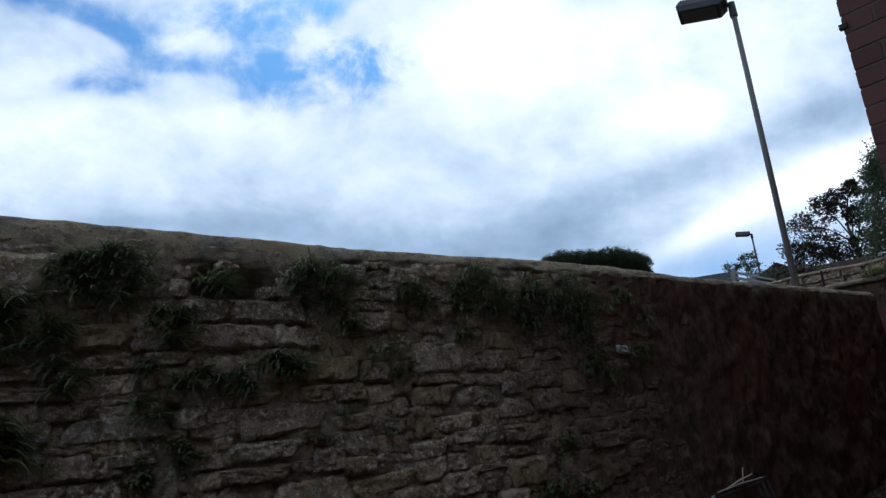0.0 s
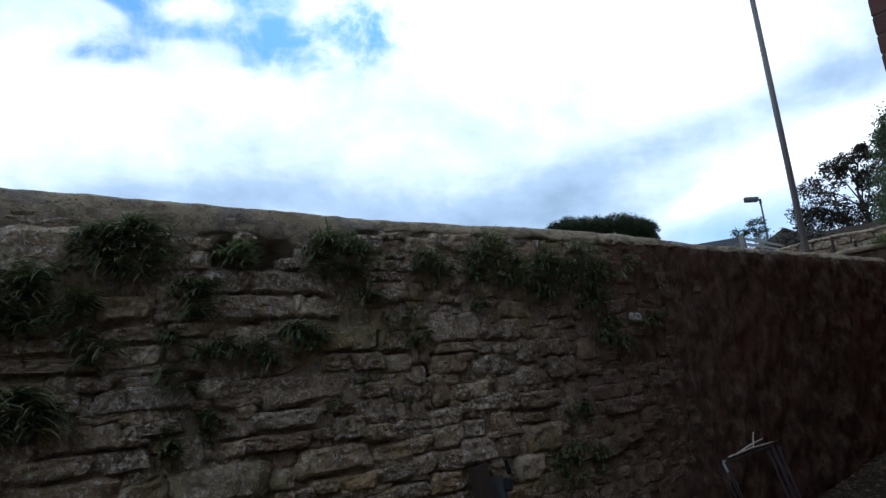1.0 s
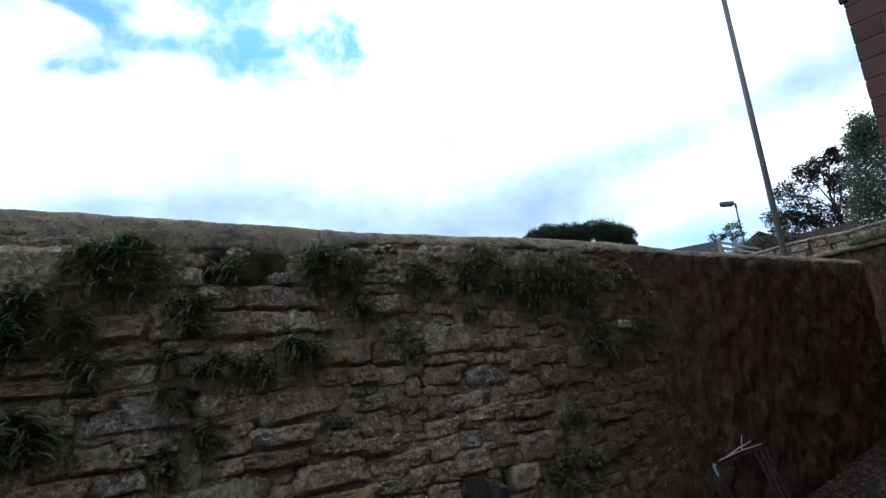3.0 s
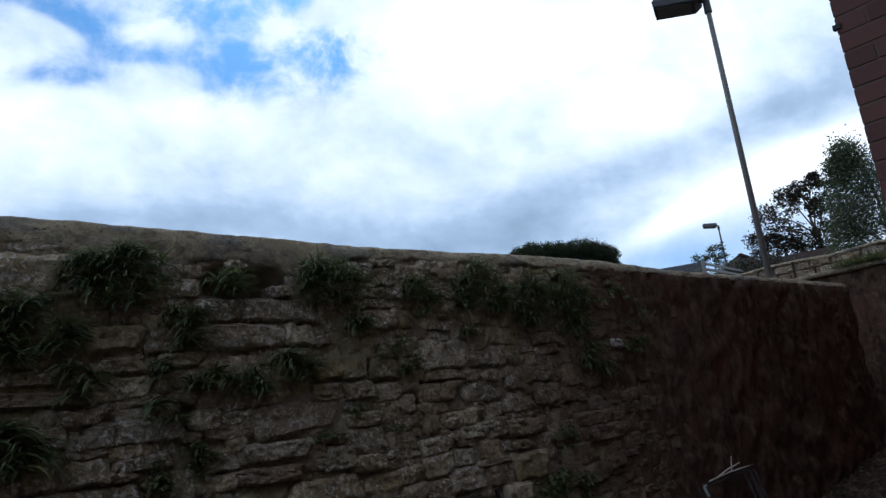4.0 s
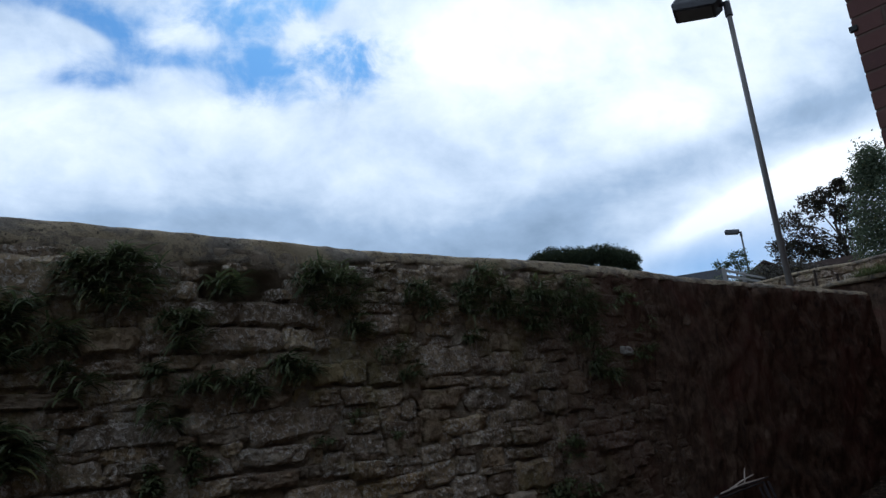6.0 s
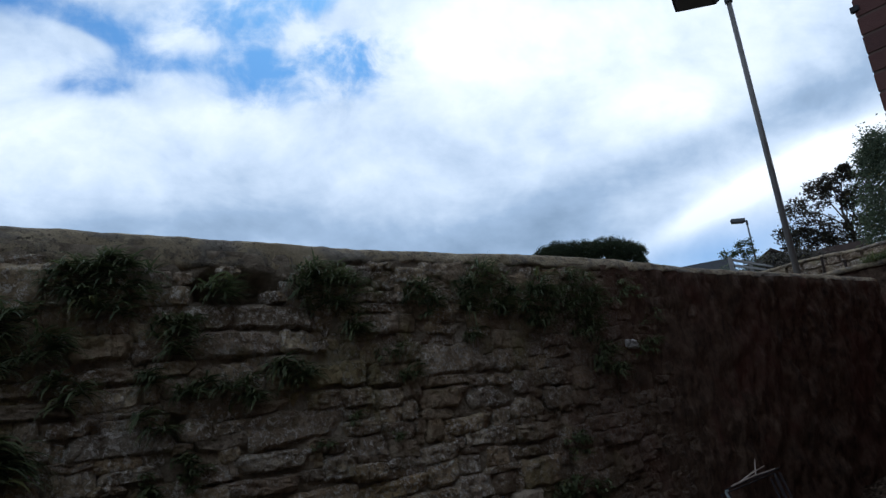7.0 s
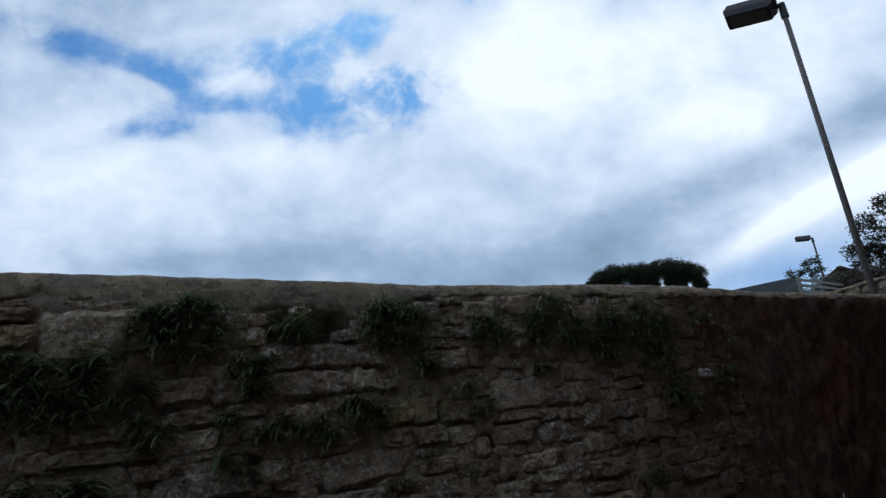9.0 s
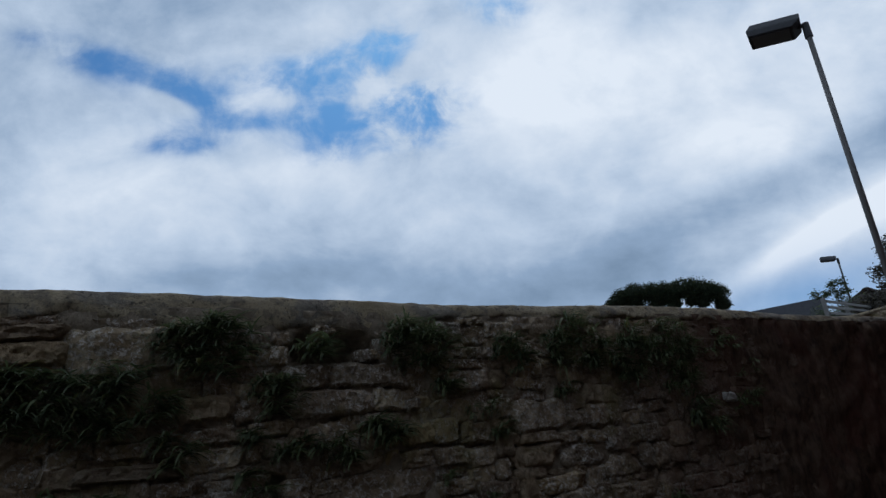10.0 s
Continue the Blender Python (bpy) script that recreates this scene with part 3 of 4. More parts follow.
BLOCKS_UPPER = [
    (0.17, 1.597, 0.07, 0.048), (1.32, 1.59, 0.1, 0.087), (1.21, 1.586, 0.11, 0.062), (1.07, 1.579, 0.13, 0.048), (1.45, 1.576, 0.12, 0.07), (0.32, 1.549, 0.24, 0.038), (0.92, 1.542, 0.12, 0.039),
    (1.74, 1.541, 0.2, 0.039), (1.89, 1.533, 0.1, 0.041), (2.01, 1.523, 0.13, 0.046), (2.35, 1.519, 0.1, 0.07), (2.25, 1.516, 0.08, 0.068), (1.2, 1.512, 0.13, 0.057), (1.33, 1.511, 0.12, 0.059),
    (2.14, 1.506, 0.13, 0.104), (2.54, 1.499, 0.13, 0.103), (1.46, 1.496, 0.12, 0.061), (0.44, 1.495, 0.13, 0.036), (1.71, 1.477, 0.22, 0.069), (1.94, 1.461, 0.23, 0.077), (0.78, 1.458, 0.08, 0.063),
    (1.55, 1.447, 0.06, 0.07), (2.3, 1.429, 0.06, 0.092)]
BLOCKS_MIDDLE = [
    (2.38, 1.428, 0.08, 0.089), (0.85, 1.418, 0.16, 0.047), (2.51, 1.416, 0.1, 0.071), (1.34, 1.407, 0.14, 0.05), (2.15, 1.404, 0.2, 0.075), (0.21, 1.4, 0.16, 0.038), (1.8, 1.367, 0.22, 0.06),
    (1.65, 1.367, 0.08, 0.075), (0.59, 1.36, 0.16, 0.037), (1.23, 1.358, 0.06, 0.045), (0.53, 1.329, 0.1, 0.024), (0.81, 1.329, 0.11, 0.049), (2, 1.315, 0.12, 0.08), (2.19, 1.303, 0.25, 0.074),
    (0.35, 1.284, 0.19, 0.047), (1.13, 1.281, 0.1, 0.036), (0.8, 1.273, 0.13, 0.045), (0.97, 1.272, 0.23, 0.051), (0.18, 1.246, 0.09, 0.042), (2.15, 1.232, 0.16, 0.036), (2.77, 1.223, 0.32, 0.067),
    (0.56, 1.185, 0.12, 0.065), (0.98, 1.161, 0.08, 0.063)]
BLOCKS_LOWER = [
    (2.95, 1.16, 0.16, 0.07), (2.52, 1.145, 0.26, 0.101), (1.96, 1.13, 0.12, 0.081), (1.54, 1.129, 0.1, 0.058), (0.73, 1.122, 0.17, 0.037), (1.13, 1.116, 0.11, 0.041), (1.41, 1.114, 0.16, 0.048),
    (2.76, 1.106, 0.21, 0.111), (1.05, 1.1, 0.06, 0.044), (0.88, 1.088, 0.13, 0.045), (1.91, 1.078, 0.12, 0.038), (2.44, 1.068, 0.14, 0.103), (2.62, 1.057, 0.22, 0.092), (1.13, 1.054, 0.14, 0.041),
    (1.63, 0.971, 0.17, 0.065), (2.87, 0.895, 0.2, 0.084), (2.63, 0.862, 0.24, 0.08), (2.36, 0.823, 0.26, 0.075), (2.69, 0.768, 0.3, 0.075)]
# blocks crusted with pale lichen, and blocks of warmer stone
CRUSTED = [
    (0.27, 1.863, 0.22, 0.128), (1.05, 1.853, 0.06, 0.035), (1.38, 1.94, 0.1, 0.073), (1.49, 1.924, 0.11, 0.066), (1.11, 1.706, 0.11, 0.073), (0.54, 1.563, 0.18, 0.054), (1.57, 1.653, 0.1, 0.073),
    (1.75, 1.62, 0.26, 0.115), (2.06, 1.608, 0.11, 0.09), (0.57, 1.444, 0.25, 0.071), (0.45, 1.354, 0.11, 0.067), (0.69, 1.286, 0.09, 0.116), (0.22, 1.328, 0.16, 0.059), (0.51, 1.282, 0.13, 0.062),
    (0.78, 1.178, 0.3, 0.097), (1.09, 1.439, 0.34, 0.105), (1.01, 1.343, 0.23, 0.056), (1.34, 1.343, 0.16, 0.065), (1.24, 1.293, 0.12, 0.074), (1.5, 1.274, 0.16, 0.035), (1.47, 1.046, 0.18, 0.049),
    (1.8, 1.225, 0.12, 0.063), (1.81, 1.139, 0.19, 0.078), (1.86, 1.315, 0.16, 0.052)]
OCHRE = [
    (0.36, 1.208, 0.26, 0.069), (1.35, 1.261, 0.13, 0.053), (1.17, 1.196, 0.28, 0.085), (1.45, 1.193, 0.27, 0.061), (1.66, 1.213, 0.14, 0.073), (1.26, 1.108, 0.15, 0.05), (1.3, 1.037, 0.19, 0.046),
    (0.98, 1.098, 0.07, 0.056), (1.65, 1.133, 0.13, 0.052), (1.64, 1.05, 0.15, 0.07), (1.95, 1.234, 0.13, 0.074), (2.18, 1.145, 0.2, 0.112), (2.03, 0.948, 0.23, 0.063)]
BLOCKS_WEST = [(0.08, 1.918, 0.18, 0.036), (0.09, 1.862, 0.15, 0.055), (-0.06, 1.865, 0.12, 0.06)]
PALE_BLOCK, WHITE_BLOCK = (2.07, 1.04, 0.16, 0.088), (2.95, 1.64, 0.085, 0.042)
BLOCKS = BLOCKS_WEST + BLOCKS_TOP + BLOCKS_UPPER + BLOCKS_MIDDLE + BLOCKS_LOWER + CRUSTED + OCHRE + [PALE_BLOCK, WHITE_BLOCK]


def pack_stones():
    """Fill the face with blocks: the known ones first, then rough courses of random ones in the free cells."""
    cell_x, cell_z = 0.02, 0.0125
    x0, z0 = -2.0, -0.25
    nx, nz = int(6.2 / cell_x), int(2.25 / cell_z)
    used = np.zeros((nx, nz), bool)
    rnd = random.Random(5)
    out = []
    for x, z, w, h in BLOCKS:
        i0, i1 = round((x - w / 2 - x0) / cell_x), round((x + w / 2 - x0) / cell_x)
        j0, j1 = round((z - h / 2 - z0) / cell_z), round((z + h / 2 - z0) / cell_z)
        used[i0:i1, j0:j1] = True
        out.append((x, z, w, h, True))
    for hx, hz, rx, rz, _ in HOLLOWS:
        used[round((hx - rx - x0) / cell_x):round((hx + rx - x0) / cell_x), round((hz - rz - z0) / cell_z):round((hz + rz - z0) / cell_z)] = True
    for j in range(nz):
        for i in range(nx):
            x, z = x0 + i * cell_x, z0 + j * cell_z
            top = curve_value(COPE_TOP, x) - curve_value(COPE_DROP, x) + 0.015
            if used[i, j] or z > top - 0.02:
                continue
            want = rnd.choice((4, 5, 6, 7, 8, 9, 10, 12, 14))
            rise = rnd.choice((3, 4, 4, 5, 5, 6, 7))
            rise = min(rise, int((top - z) / cell_z))
            a = i
            while a < nx and a - i < want and not used[a, j]:
                a += 1
            b = j
            while b < nz and b - j < rise and not used[i:a, b].any():
                b += 1
            w, h = (a - i) * cell_x, (b - j) * cell_z
            if w < 0.03 or h < 0.024:
                used[i, j] = True
                continue
            used[i:a, j:b] = True
            out.append((x + w / 2, z + h / 2, w, h, False))
    return out


def lay_stones():
    kinds = {a: [stone_mesh(s + int(a * 10), True, a) for s in range(7)] for a in (1.1, 1.9, 3.0)}
    coarse = [stone_mesh(s + 140, False) for s in range(6)]
    rnd = random.Random(11)
    joined = bmesh.new()
    count = 0
    for x, z, w, h, known in pack_stones():
        if x > 3.3 and rnd.random() < (x - 3.3) * 1.2 or x > 3.2 and w * h < 0.003:
            continue
        fine = kinds[min(kinds, key=lambda a: abs(a - w / h))]
        tilt = rnd.gauss(0, 2.0 if known else 4.5)
        deep = rnd.uniform(0.014, 0.026) if not known else rnd.uniform(0.020, 0.032)
        sink = rnd.uniform(-0.014, 0.006) if not known else rnd.uniform(-0.018, -0.006)
        m = pose(x, FACE + 0.020 + sink + 0.018 * min(max((x - 2.7) / 0.9, 0.0), 1.0), z, rnd.uniform(-5, 5), tilt, rnd.uniform(-4, 4)) @ Matrix.Diagonal((w * rnd.uniform(0.98, 1.1) + 0.004, deep, h * rnd.uniform(0.96, 1.14) + 0.004, 1))
        seen = 0.0 < x < 3.9 and z > 0.62 + (0.55 - 0.2 * x if x < 2.7 else 0) and w * h > 0.0032
        if seen and count < 330:
            me = rnd.choice(fine)
            ob = shared("stone", me, wall, m)
            for blocks, mat in ((CRUSTED, LICHEN_STONE), (OCHRE, OCHRE_STONE)):
                if (x, z, w, h) in blocks:
                    ob.data = me.copy()
                    ob.data.materials[0] = mat
            if (x, z, w, h) == PALE_BLOCK or (x, z, w, h) == WHITE_BLOCK:
                ob.data = me.copy()
                ob.data.materials[0] = PALE_STONE if (x, z, w, h) == PALE_BLOCK else WHITE_STONE
                ob["label"] = "freshly broken pale stone" if (x, z, w, h) == PALE_BLOCK else "small white stone"
            count += 1
        else:
            me = rnd.choice(coarse if not (0 < x < 3.9) else fine)
            n = len(joined.verts)
            joined.from_mesh(me)
            joined.verts.ensure_lookup_table()
            for v in joined.verts[n:]:
                v.co = m @ v.co
    ob = part("small_stones", joined, STONE_JOINED, wall, "small packing stones and stones out along the wall")
    ob["kind"] = "stuff"
    ob.data.set_sharp_from_angle(angle=radians(38))


lay_stones()


# ---- plants rooted in the wall ----
def strap_leaf(bm, at, out, length, width, droop, twist, seg=4, teeth=0.0):
    """A folded leaf that arches out and droops towards its tip; teeth: how deep its edge is cut into leaflets."""
    p, d = Vector(at), Vector(out).normalized()
    side = d.cross(Vector((0, 0, 1)))
    side = side.normalized() if side.length > 0.05 else Vector((1, 0, 0))
    side = (side + Vector((0, 0, twist))).normalized()
    prev = None
    for i in range(seg + 1):
        f = i / seg
        w = width * (0.55 + 1.1 * f * (1 - f) * 2.2) * (1 - f ** 3) * 0.5 + 0.0006
        w *= 1 - teeth * (i % 2)
        up = side.cross(d).normalized()
        cur = [bm.verts.new(p - side * w + up * w * 0.35), bm.verts.new(p), bm.verts.new(p + side * w + up * w * 0.35)]
        if prev:
            for a in (0, 1):
                bm.faces.new((prev[a], prev[a + 1], cur[a + 1], cur[a])).smooth = True
        prev = cur
        d = (d + Vector((0, 0, -droop * (0.35 + 1.3 * f) / seg))).normalized()
        p = p + d * (length / seg)


def leaf_direction(rnd, lift):
    """Out of the wall and to all sides of a rosette, more up than down."""
    a = rnd.choice((-1, 1)) * (rnd.uniform(0.0, 2.6) * 0.6 + 0.85 * rnd.random())
    return Vector((math.sin(a), -rnd.uniform(0.35, 1.1), (math.cos(a) * 0.5 + 0.14) * lift))


def wall_plant(x0, z0, x1, z1, leaves, length, width, label, mat=None, droop=1.35, lift=0.95, seed=0, teeth=0.42):
    """A clump of rosettes that fills the patch of wall from (x0, z0) to (x1, z1)."""
    mat = mat or LEAF
    rnd = random.Random(seed * 31 + 7)
    cx, cz = (x0 + x1) / 2, (z0 + z1) / 2
    plant = root("wall_plant", label, "plant", (cx, FACE - 0.01, cz), "plants rooted in the wall")
    bm = bmesh.new()
    hx, hz = (x1 - x0) / 2, (z1 - z0) / 2
    hearts = []
    for _ in range(max(3, leaves // 7)):
        a, r = rnd.uniform(0, 2 * math.pi), rnd.random() ** 0.5 * 0.82
        hearts.append((r * math.cos(a) * hx, r * math.sin(a) * hz + 0.1 * hz, rnd.uniform(0.75, 1.15)))
    for _ in range(int(leaves * 2.3)):
        a, b, size = rnd.choice(hearts)
        d = leaf_direction(rnd, lift)
        strap_leaf(bm, (a + rnd.gauss(0, 0.006), rnd.uniform(-0.03, 0.015), b + rnd.gauss(0, 0.006)), d, length * size * rnd.uniform(0.5, 1.2), width * rnd.uniform(0.45, 0.80), droop * rnd.uniform(0.5, 1.6), rnd.uniform(-0.4, 0.4), 7, teeth)
    part("leaves", bm, mat, plant)
    for _ in range(8):
        lb = bmesh.new()
        a, b, size = rnd.choice(hearts)
        strap_leaf(lb, (a, -0.03, b), leaf_direction(rnd, lift), length * rnd.uniform(0.85, 1.2), width * 0.8, droop, rnd.uniform(-0.2, 0.2), 8, teeth)
        part("leaf", lb, mat, plant)
    return plant


LUSH = "lush green strap-leaved plant drooping from the wall joints"
SMALL = "small green rosette growing in a wall joint"
THIN = "dull green creeping plant hanging on the wall"
wall_plant(0.36, 1.76, 0.71, 1.99, 260, 0.085, 0.011, LUSH, seed=1)
wall_plant(-0.12, 1.61, 0.50, 1.84, 460, 0.085, 0.012, LUSH, seed=2)
wall_plant(-0.02, 1.36, 0.42, 1.51, 190, 0.105, 0.017, "bright green rosette of broad strap leaves in the wall", seed=3)
wall_plant(0.61, 1.65, 0.82, 1.80, 100, 0.080, 0.010, LUSH, seed=4)
wall_plant(0.57, 1.55, 0.68, 1.64, 34, 0.060, 0.010, SMALL, seed=5)
wall_plant(0.71, 1.52, 0.87, 1.62, 46, 0.075, 0.011, SMALL, seed=6)
wall_plant(0.86, 1.50, 0.98, 1.61, 60, 0.075, 0.011, SMALL, seed=25)
wall_plant(0.98, 1.55, 1.18, 1.67, 90, 0.085, 0.011, LUSH, seed=7)
wall_plant(1.08, 1.77, 1.39, 1.99, 210, 0.085, 0.009, LUSH, seed=8, lift=1.1, droop=1.15)
wall_plant(1.27, 1.70, 1.41, 1.80, 50, 0.070, 0.010, SMALL, seed=9)
wall_plant(1.55, 1.76, 1.74, 1.94, 120, 0.070, 0.009, LUSH, seed=10, lift=1.1, droop=1.15)
wall_plant(1.78, 1.74, 2.20, 2.02, 270, 0.086, 0.009, LUSH, seed=11, lift=1.1, droop=1.15)
wall_plant(2.14, 1.69, 2.46, 1.98, 240, 0.086, 0.009, LUSH, seed=12, lift=1.1, droop=1.15)
wall_plant(2.40, 1.58, 2.76, 2.02, 290, 0.086, 0.009, LUSH, DRY_LEAF, seed=13, lift=1.1, droop=1.15)
wall_plant(0.79, 1.83, 0.95, 1.90, 50, 0.085, 0.010, SMALL, seed=14)
wall_plant(1.38, 1.53, 1.62, 1.69, 80, 0.050, 0.009, THIN, DRY_LEAF, seed=15)
wall_plant(2.74, 1.50, 3.30, 2.00, 130, 0.060, 0.009, THIN, DRY_LEAF, seed=16)
wall_plant(2.16, 0.91, 2.64, 1.11, 210, 0.040, 0.012, THIN, DRY_LEAF, seed=17, teeth=0.0)
wall_plant(0.37, 1.54, 0.48, 1.65, 40, 0.085, 0.010, SMALL, seed=18)
wall_plant(0.69, 1.27, 0.80, 1.42, 70, 0.030, 0.013, THIN, DRY_LEAF, seed=19, teeth=0.0)
wall_plant(2.55, 1.45, 2.85, 1.66, 110, 0.080, 0.011, LUSH, seed=20)
wall_plant(1.44, 1.33, 1.50, 1.39, 22, 0.030, 0.010, THIN, DRY_LEAF, seed=21)
wall_plant(2.32, 1.10, 2.48, 1.34, 60, 0.030, 0.010, THIN, DRY_LEAF, seed=22, teeth=0.0)
wall_plant(1.80, 1.66, 1.92, 1.78, 26, 0.060, 0.009, SMALL, seed=23)
wall_plant(0.585, 1.24, 0.66, 1.36, 60, 0.028, 0.016, THIN, DRY_LEAF, seed=26, teeth=0.0)
wall_plant(1.27, 1.415, 1.33, 1.455, 16, 0.035, 0.010, THIN, DRY_LEAF, seed=27)
wall_plant(1.14, 1.345, 1.22, 1.385, 22, 0.022, 0.012, THIN, DRY_LEAF, seed=28, teeth=0.0)
wall_plant(2.36, 1.18, 2.46, 1.28, 26, 0.030, 0.011, THIN, DRY_LEAF, seed=29, teeth=0.0)
wall_plant(0.56, 1.45, 0.72, 1.53, 30, 0.070, 0.010, SMALL, seed=24)


# ---- brick house beside the yard ----
CORNER = (2.783, 0.779)
# unseen heights and rear setback, set by how much sky should reach the wall
HOUSE_H, REAR_H, REAR_Y = 7.2, 5.3, -3.09


def build_house():
    house = root("brick_house", "red brick house closing the yard, seen at its corner", "house", (CORNER[0] + 3, -3, 0))

    def at(x, y, z):
        return Matrix.Translation((x - CORNER[0] - 3, y + 3, z))
    bm = bmesh.new()
    box(bm, (6.0, 4.0, HOUSE_H + 0.6), at(CORNER[0] + 3.012, CORNER[1] - 2.012, HOUSE_H / 2 - 0.3))
    wing = part("wall", bm, [BRICKWORK], house)
    # rear block: unseen, added to block sky and return pale bounce
    bm = bmesh.new()
    box(bm, (15.0, 5.0, REAR_H + 0.6), at(CORNER[0] - 2.0, REAR_Y - 2.5, REAR_H / 2 - 0.3))
    part("wall", bm, UNSEEN_RENDER, house, "unseen pale wall added to cut sky light in the yard")
    bm = bmesh.new()
    box(bm, (6.3, 4.3, 0.12), at(CORNER[0] + 3.0, CORNER[1] - 2.0, HOUSE_H + 0.07), 0.02)
    part("roof", bm, SLATE, house)
    # lid of the added rear block
    bm = bmesh.new()
    box(bm, (15.3, 5.3, 0.12), at(CORNER[0] - 2.0, REAR_Y - 2.5, REAR_H + 0.07), 0.02)
    part("roof", bm, SLATE, house)
    # mortar bed and single bricks near the corner, on the side towards the yard
    bm = bmesh.new()
    box(bm, (0.02, 1.30, 3.4), at(CORNER[0] + 0.0075, CORNER[1] - 0.6525, 2.3))
    part("mortar_bed", bm, BED_MORTAR, house, "dull mortar")
    full = bmesh.new()
    box(full, (0.014, 0.2155, 0.066), Matrix(), 0.0025)
    full = mesh_of("brick", full, BRICK)
    head = bmesh.new()
    box(head, (0.014, 0.103, 0.066), Matrix(), 0.0025)
    head = mesh_of("brick", head, BRICK)
    bm = bmesh.new()
    box(bm, (0.02, 0.03, 0.022), at(CORNER[0] - 0.004, CORNER[1] - 0.003, 2.673), 0.003)
    part("hook", bm, BLACK_PLASTIC, house, "small dark hook at the corner")
    rnd = random.Random(3)
    for row in range(44):
        z = 0.636 + row * 0.0755
        y = CORNER[1]
        first = True
        while y > CORNER[1] - 1.2:
            half = first and row % 2
            w = 0.1025 if half else 0.215
            m = at(CORNER[0] + 0.001 + rnd.uniform(-0.0012, 0.0012), y - w / 2, z) @ pose(0, 0, 0, rnd.uniform(-0.5, 0.5), 0, rnd.uniform(-0.4, 0.4))
            shared("brick", head if half else full, house, m)
            y -= w + 0.01
            first = False
    return house


build_house()


def plain_wall(name, size, at, mat, label):
    bm = bmesh.new()
    box(bm, size, Matrix.Translation(at), 0.02)
    return thing(name, bm, mat, label, "wall", kind="structure")


# out of view; added only to shut the west end
plain_wall("wall_west", (0.3, 5.2, 2.6), (-5.6, -0.5, 1.0), MORTAR, "unseen plain stone wall added to close the yard")


# ---- terrace walls up the slope ----
def terrace_wall(name, x, y0, y1, base, top, seed, label, stones):
    rnd = random.Random(seed)
    bm = bmesh.new()
    ys = np.arange(y0, y1, 0.12)
    zs = np.arange(base, top - 0.05, 0.11)
    cols = [[bm.verts.new((x + 0.02 + 0.03 * fbm((y * 4, z * 4, seed), 3), y, z)) for z in [*zs, top - 0.04]] for y in ys]
    for a, b in zip(cols[:-1], cols[1:]):
        for i in range(len(a) - 1):
            bm.faces.new((b[i], a[i], a[i + 1], b[i + 1])).smooth = True
    back = [[bm.verts.new((x + 0.36, y, z)) for z in (base, top - 0.04)] for y in (ys[0], ys[-1])]
    bm.faces.new((back[0][0], back[1][0], back[1][1], back[0][1]))
    bm.faces.new([*cols[0], back[0][1], back[0][0]])
    bm.faces.new([*reversed(cols[-1]), back[1][0], back[1][1]])
    bm.faces.new([*reversed([c[-1] for c in cols]), back[0][1], back[1][1]])
    bmesh.ops.recalc_face_normals(bm, faces=bm.faces[:])
    w = thing(name, bm, EARTH if not stones else MORTAR, label, "stone wall", kind="structure")
    cb = bmesh.new()
    prof = [(-0.03, -0.05), (-0.04, -0.025), (-0.02, 0.0), (0.1, 0.012), (0.3, 0.01), (0.41, -0.03), (0.40, -0.05)]
    rings = []
    for y in np.arange(y0 - 0.02, y1, 0.10):
        rings.append([cb.verts.new((x + a + 0.012 * fbm((y * 5, b * 30, seed), 2), y, top + b + 0.02 * fbm((y * 1.5, 0, seed), 3))) for a, b in prof])
    for a, b in zip(rings[:-1], rings[1:]):
        for j in range(len(prof)):
            cb.faces.new((a[j], a[(j + 1) % len(prof)], b[(j + 1) % len(prof)], b[j])).smooth = True
    cb.faces.new(rings[0])
    cb.faces.new(list(reversed(rings[-1])))
    bmesh.ops.recalc_face_normals(cb, faces=cb.faces[:])
    part("coping", cb, COPE, w)
    if stones:
        meshes = [stone_mesh(80 + s, True, 2.2) for s in range(5)]
        z = base + 0.07
        while z < top - 0.1:
            h = rnd.uniform(0.09, 0.15)
            y = y0 + rnd.uniform(0, 0.1)
            while y < y1 - 0.3:
                wd = rnd.uniform(0.16, 0.42)
                shared("stone", rnd.choice(meshes), w, pose(x + 0.02, y + wd / 2, z + h / 2, 0, rnd.uniform(-3, 3), 0) @ pose(0, 0, 0, 0, 0, -90) @ Matrix.Diagonal((wd * 0.95, 0.05, h * 0.93, 1)))
                y += wd
            z += h
    return w


terrace_wall("wall_east", END_X, -1.4, 5.2, 0.3, 2.35, 3, "dark earthy end wall of the yard with grass along its top", False)
terrace_wall("wall_upper", UPPER_X, 0.5, 7.5, 1.9, 3.03, 4, "low rubble stone terrace wall above the yard", True)


def grass_strip(y0, y1, x, z, count, seed):
    rnd = random.Random(seed)
    bm = bmesh.new()
    for _ in range(count):
        y = rnd.uniform(y0, y1)
        d = Vector((rnd.uniform(-0.7, 0.3), rnd.uniform(-0.6, 0.6), rnd.uniform(0.2, 1.0)))
        strap_leaf(bm, (x + rnd.uniform(-0.05, 0.3), y, z), d, rnd.uniform(0.05, 0.16), 0.008, rnd.uniform(0.6, 2.2), 0)
    thing("grass", bm, GRASS, "short rough grass growing along the wall top", "grass", kind="stuff")


grass_strip(0.9, 2.5, END_X, 2.35, 2600, 5)


